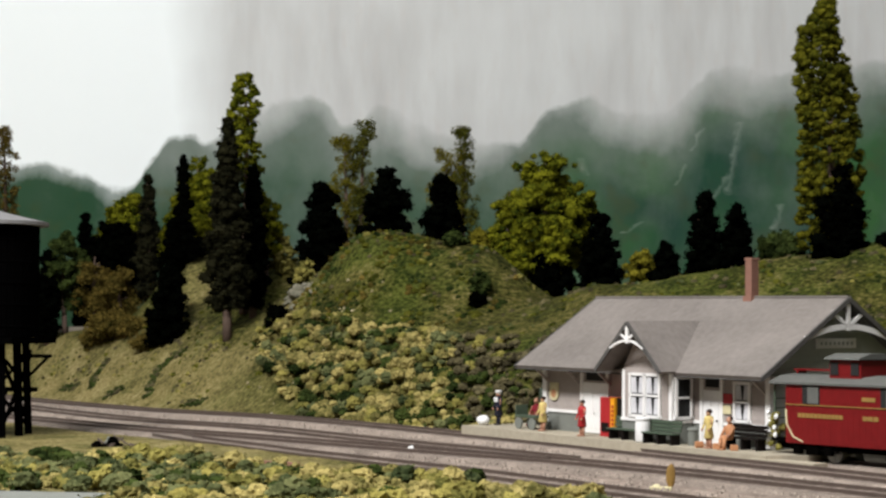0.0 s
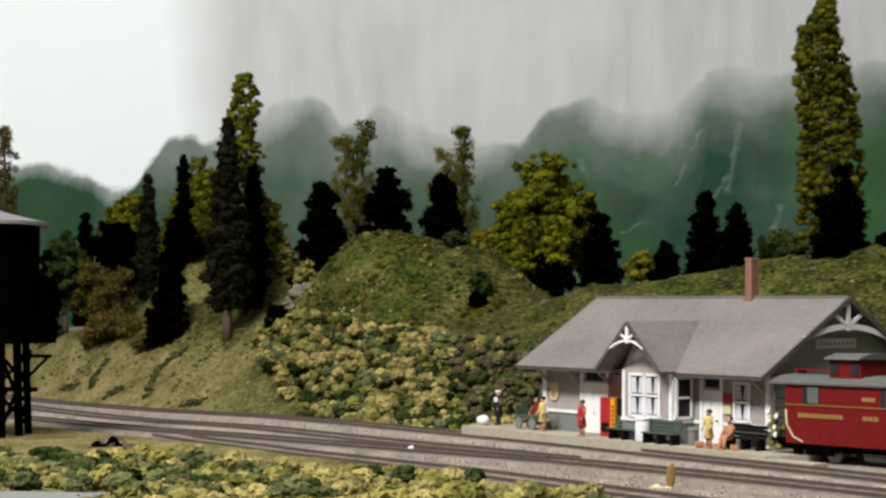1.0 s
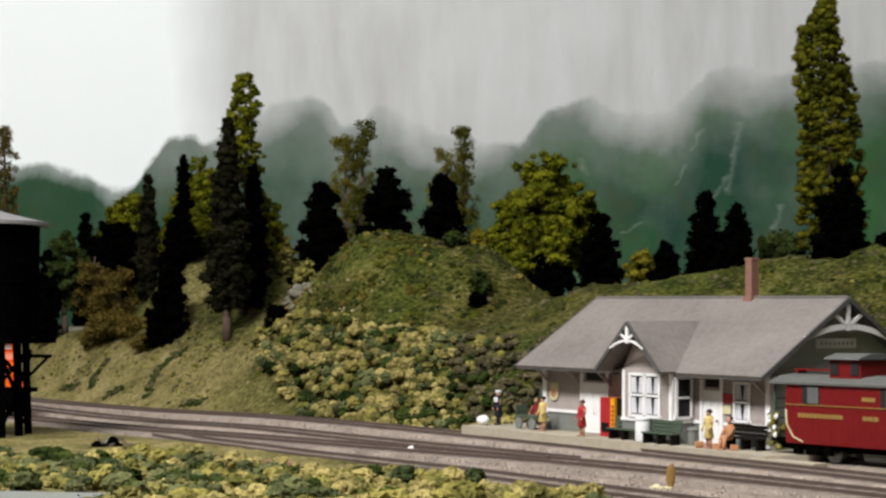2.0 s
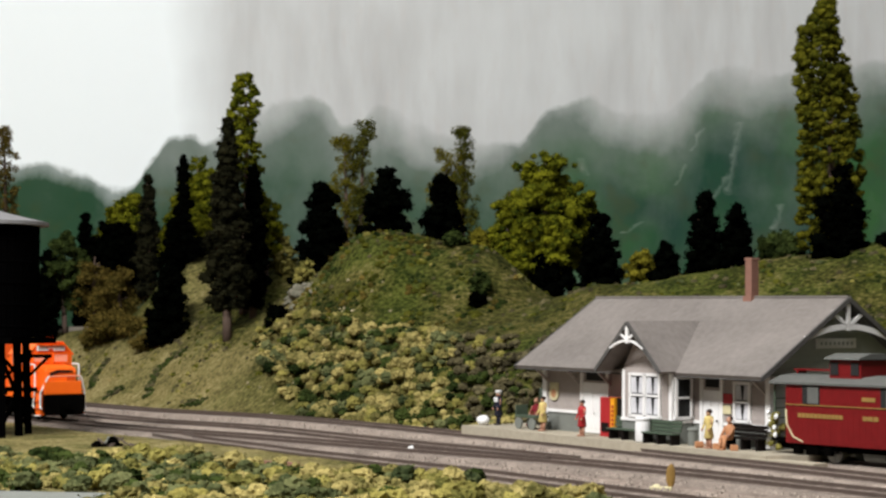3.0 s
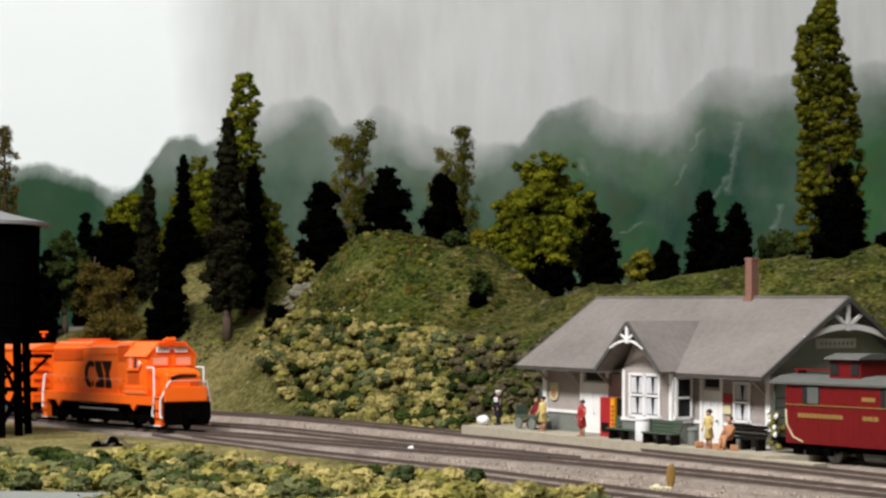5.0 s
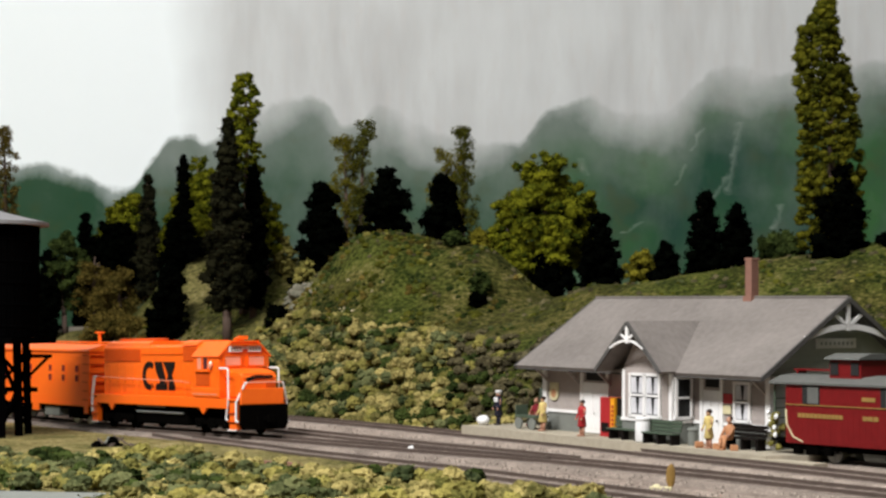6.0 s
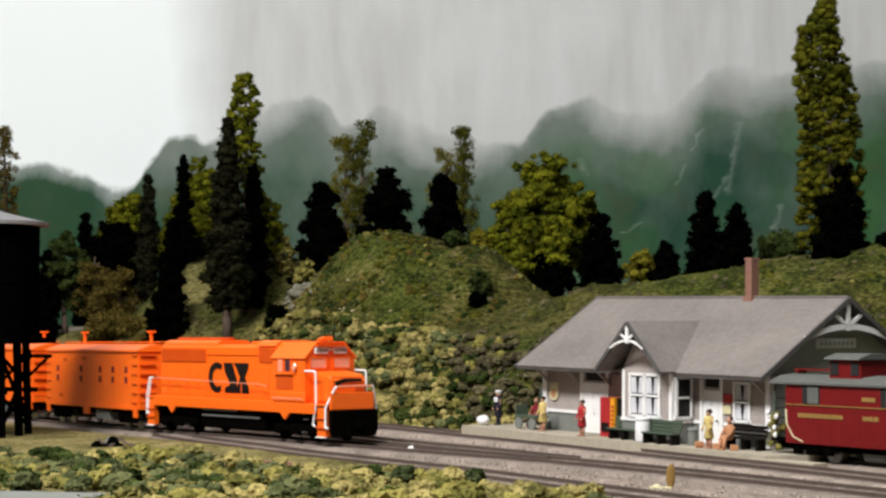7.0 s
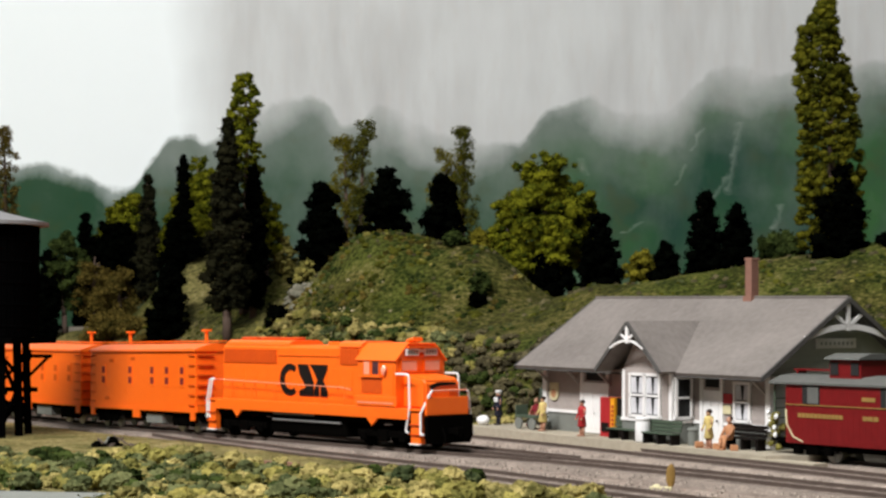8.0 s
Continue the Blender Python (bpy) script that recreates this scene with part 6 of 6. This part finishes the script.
def yard_things():
    j = thing("scrap_heap", at(-15.4, 86.0, -0.3), "small heap of dark scrap metal on the verge", "scrap")
    rng = random.Random(31)
    for k in range(7):
        x, y, r = rng.gauss(0, 0.45), rng.gauss(0, 0.25), rng.uniform(0.16, 0.34)
        part("scrap_lump", Shape().lump(x, y, r * 0.6, r * 1.2, r, r * 0.9, 2, 0.8, k * 3.1), M["chassis"], j)
    for k in range(9):
        x, y, a = rng.gauss(0.1, 0.6), rng.gauss(-0.1, 0.25), rng.uniform(0, 3.14)
        part("scrap_bar", Shape().beam((x - 0.4 * math.cos(a), y - 0.3 * math.sin(a), 0.05), (x + 0.4 * math.cos(a), y + 0.3 * math.sin(a), rng.uniform(0.1, 0.6)), 0.09, 0.07), M["rail"] if k % 3 else M["skirt"], j)
    part("wheel", Shape().bar((0.25, -0.3, 0.3), (0.3, -0.2, 0.32), 0.28, n=16), M["chassis"], j)
    part("wheel", Shape().bar((1.15, -0.1, 0.1), (1.17, -0.08, 0.22), 0.2, n=16), M["rail"], j)
    tagged(part("white_stone", Shape().lump(0, 0, 0.05, 0.14, 0.12, 0.09, 2, 0.4), M["white"], None, "", at(-1.4, 82.3, -0.06)), "white stone lying between the rails", "stone")
    sw = thing("switch_stand", at(7.9, 64.9, -0.32), "yellow switch target with a pale base", "switch stand")
    part("target", Shape().lump(0, 0, 0.5, 0.17, 0.06, 0.43, 2, 0.05).bar((0, 0, 0), (0, 0, 0.5), 0.05), M["gold"], sw, "yellow oval target")
    part("base", Shape().box(-0.35, 0, 0.06, 0.75, 0.3, 0.14, bevel=0.03).lump(-0.5, 0, 0.12, 0.16, 0.13, 0.1), M["cream"], sw)
    for x, y, z, r in ((-9.9, 131.6, 0, 0.75), (-10.7, 132.2, 0, 0.55), (-9.3, 130.2, 0, 0.45), (-10.3, 129.6, 0, 0.35), (-11.2, 130.6, 0, 0.4), (-8.9, 128.6, 0, 0.3), (-11.7, 132.6, 0, 0.45)):
        tagged(part("rock", Shape().lump(0, 0, 0, r * 1.2, r, r * 0.8, 3, 0.6, x), M["rock"], None, "", at(x, y, height(x, y) - r * 0.25)), "pale rock outcrop in the hillside", "rock", "rocks on the slope")
    tagged(part("old_plank", Shape().box(0, 0, 0.1, 3.4, 0.2, 0.14, rz=-38), M["chimney"], None, "", at(-6.9, 72.9, height(-6.9, 72.9))), "reddish old plank lying in the grass", "plank")
    tagged(part("front_edge", Shape().box(-15.4, 57.2, -0.05, 9.5, 4.4, 0.5, rz=-12, bevel=0.1), M["skirt"]), "grey road edge along the front of the layout", "road", kind="structure")
    verts, faces = sweep(spline([(-40, 170), (-32.5, 161), (-25.5, 152), (-19.2, 143.2), (-14.6, 138.6), (-10, 137)]), [(-1.3, 4.0), (-1.0, 5.38), (1.0, 5.38), (1.3, 4.0)])
    tagged(from_arrays("dirt_road", verts, faces, M["road"]), "narrow dirt road along the hillside", "road", kind="structure")


# ---- movement ----
def run_of(line):
    return np.r_[0, np.cumsum(np.hypot(*np.diff(line, axis=0).T))]


RUN_C = run_of(LINE_C)


def on_main(s):
    return np.array([np.interp(s, RUN_C, LINE_C[:, 0]), np.interp(s, RUN_C, LINE_C[:, 1])])


def train_pose(s, half):
    a, b = on_main(s + half), on_main(s - half)
    m, d = (a + b) / 2, a - b
    rise = grade(a[0]) - grade(b[0])
    turn = math.degrees(math.atan2(d[1], d[0]))
    return at(m[0], m[1], (grade(a[0]) + grade(b[0])) / 2, turn) @ pose(0, 0, 0, 0, -math.degrees(math.atan2(rise, 2 * half)), 0)


# times and the locomotive's run along the main track, in scale metres
SCHEDULE = ((0, 55.5), (0.8, 61.5), (1.7, 68.3), (2.25, 72.4), (2.8, 76.5), (3.0, 78.05), (3.5, 82.02), (4, 85.75), (4.5, 90.45), (5.25, 96.2), (6, 101.78), (6.5, 105.4), (7, 108.92), (7.5, 112.28), (8, 115.26))


def run_at(t):
    return float(np.interp(t, [a for a, _ in SCHEDULE], [b for _, b in SCHEDULE]))


def motions():
    times = [k * 0.25 for k in range(33)]
    for ob, back, half in ((LOCO, 0.0, 5.3), (CAR_1, 15.63, 4.6), (CAR_2, 30.2, 4.6), (CAR_3, 44.8, 4.6)):
        walk(ob, [(t, train_pose(run_at(t) - back, half)) for t in times])
    fine = [k * 0.05 for k in range(161)]
    start = run_at(0)
    for ob, r, x in WHEELS:
        if ob.parent.parent.name.startswith("caboose"):
            continue
        walk(ob, [(t, pose(x * S, 0, r * S, 0, math.degrees((run_at(t) - start) / r), 0)) for t in fine])


room()
layout_table()
fittings()
backdrop()
ground()
tracks()
depot()
platform_things()
water_tower()
yard_things()
CABOOSE = caboose()
WHEELS.clear()
LOCO = locomotive()
CAR_1 = camp_car("orange wooden camp car with small two-light windows", False)
CAR_2 = camp_car("orange boarded work car behind the camp car", True)
CAR_3 = camp_car("orange boarded work car behind the camp car", True)
woods()
shrubs()
motions()
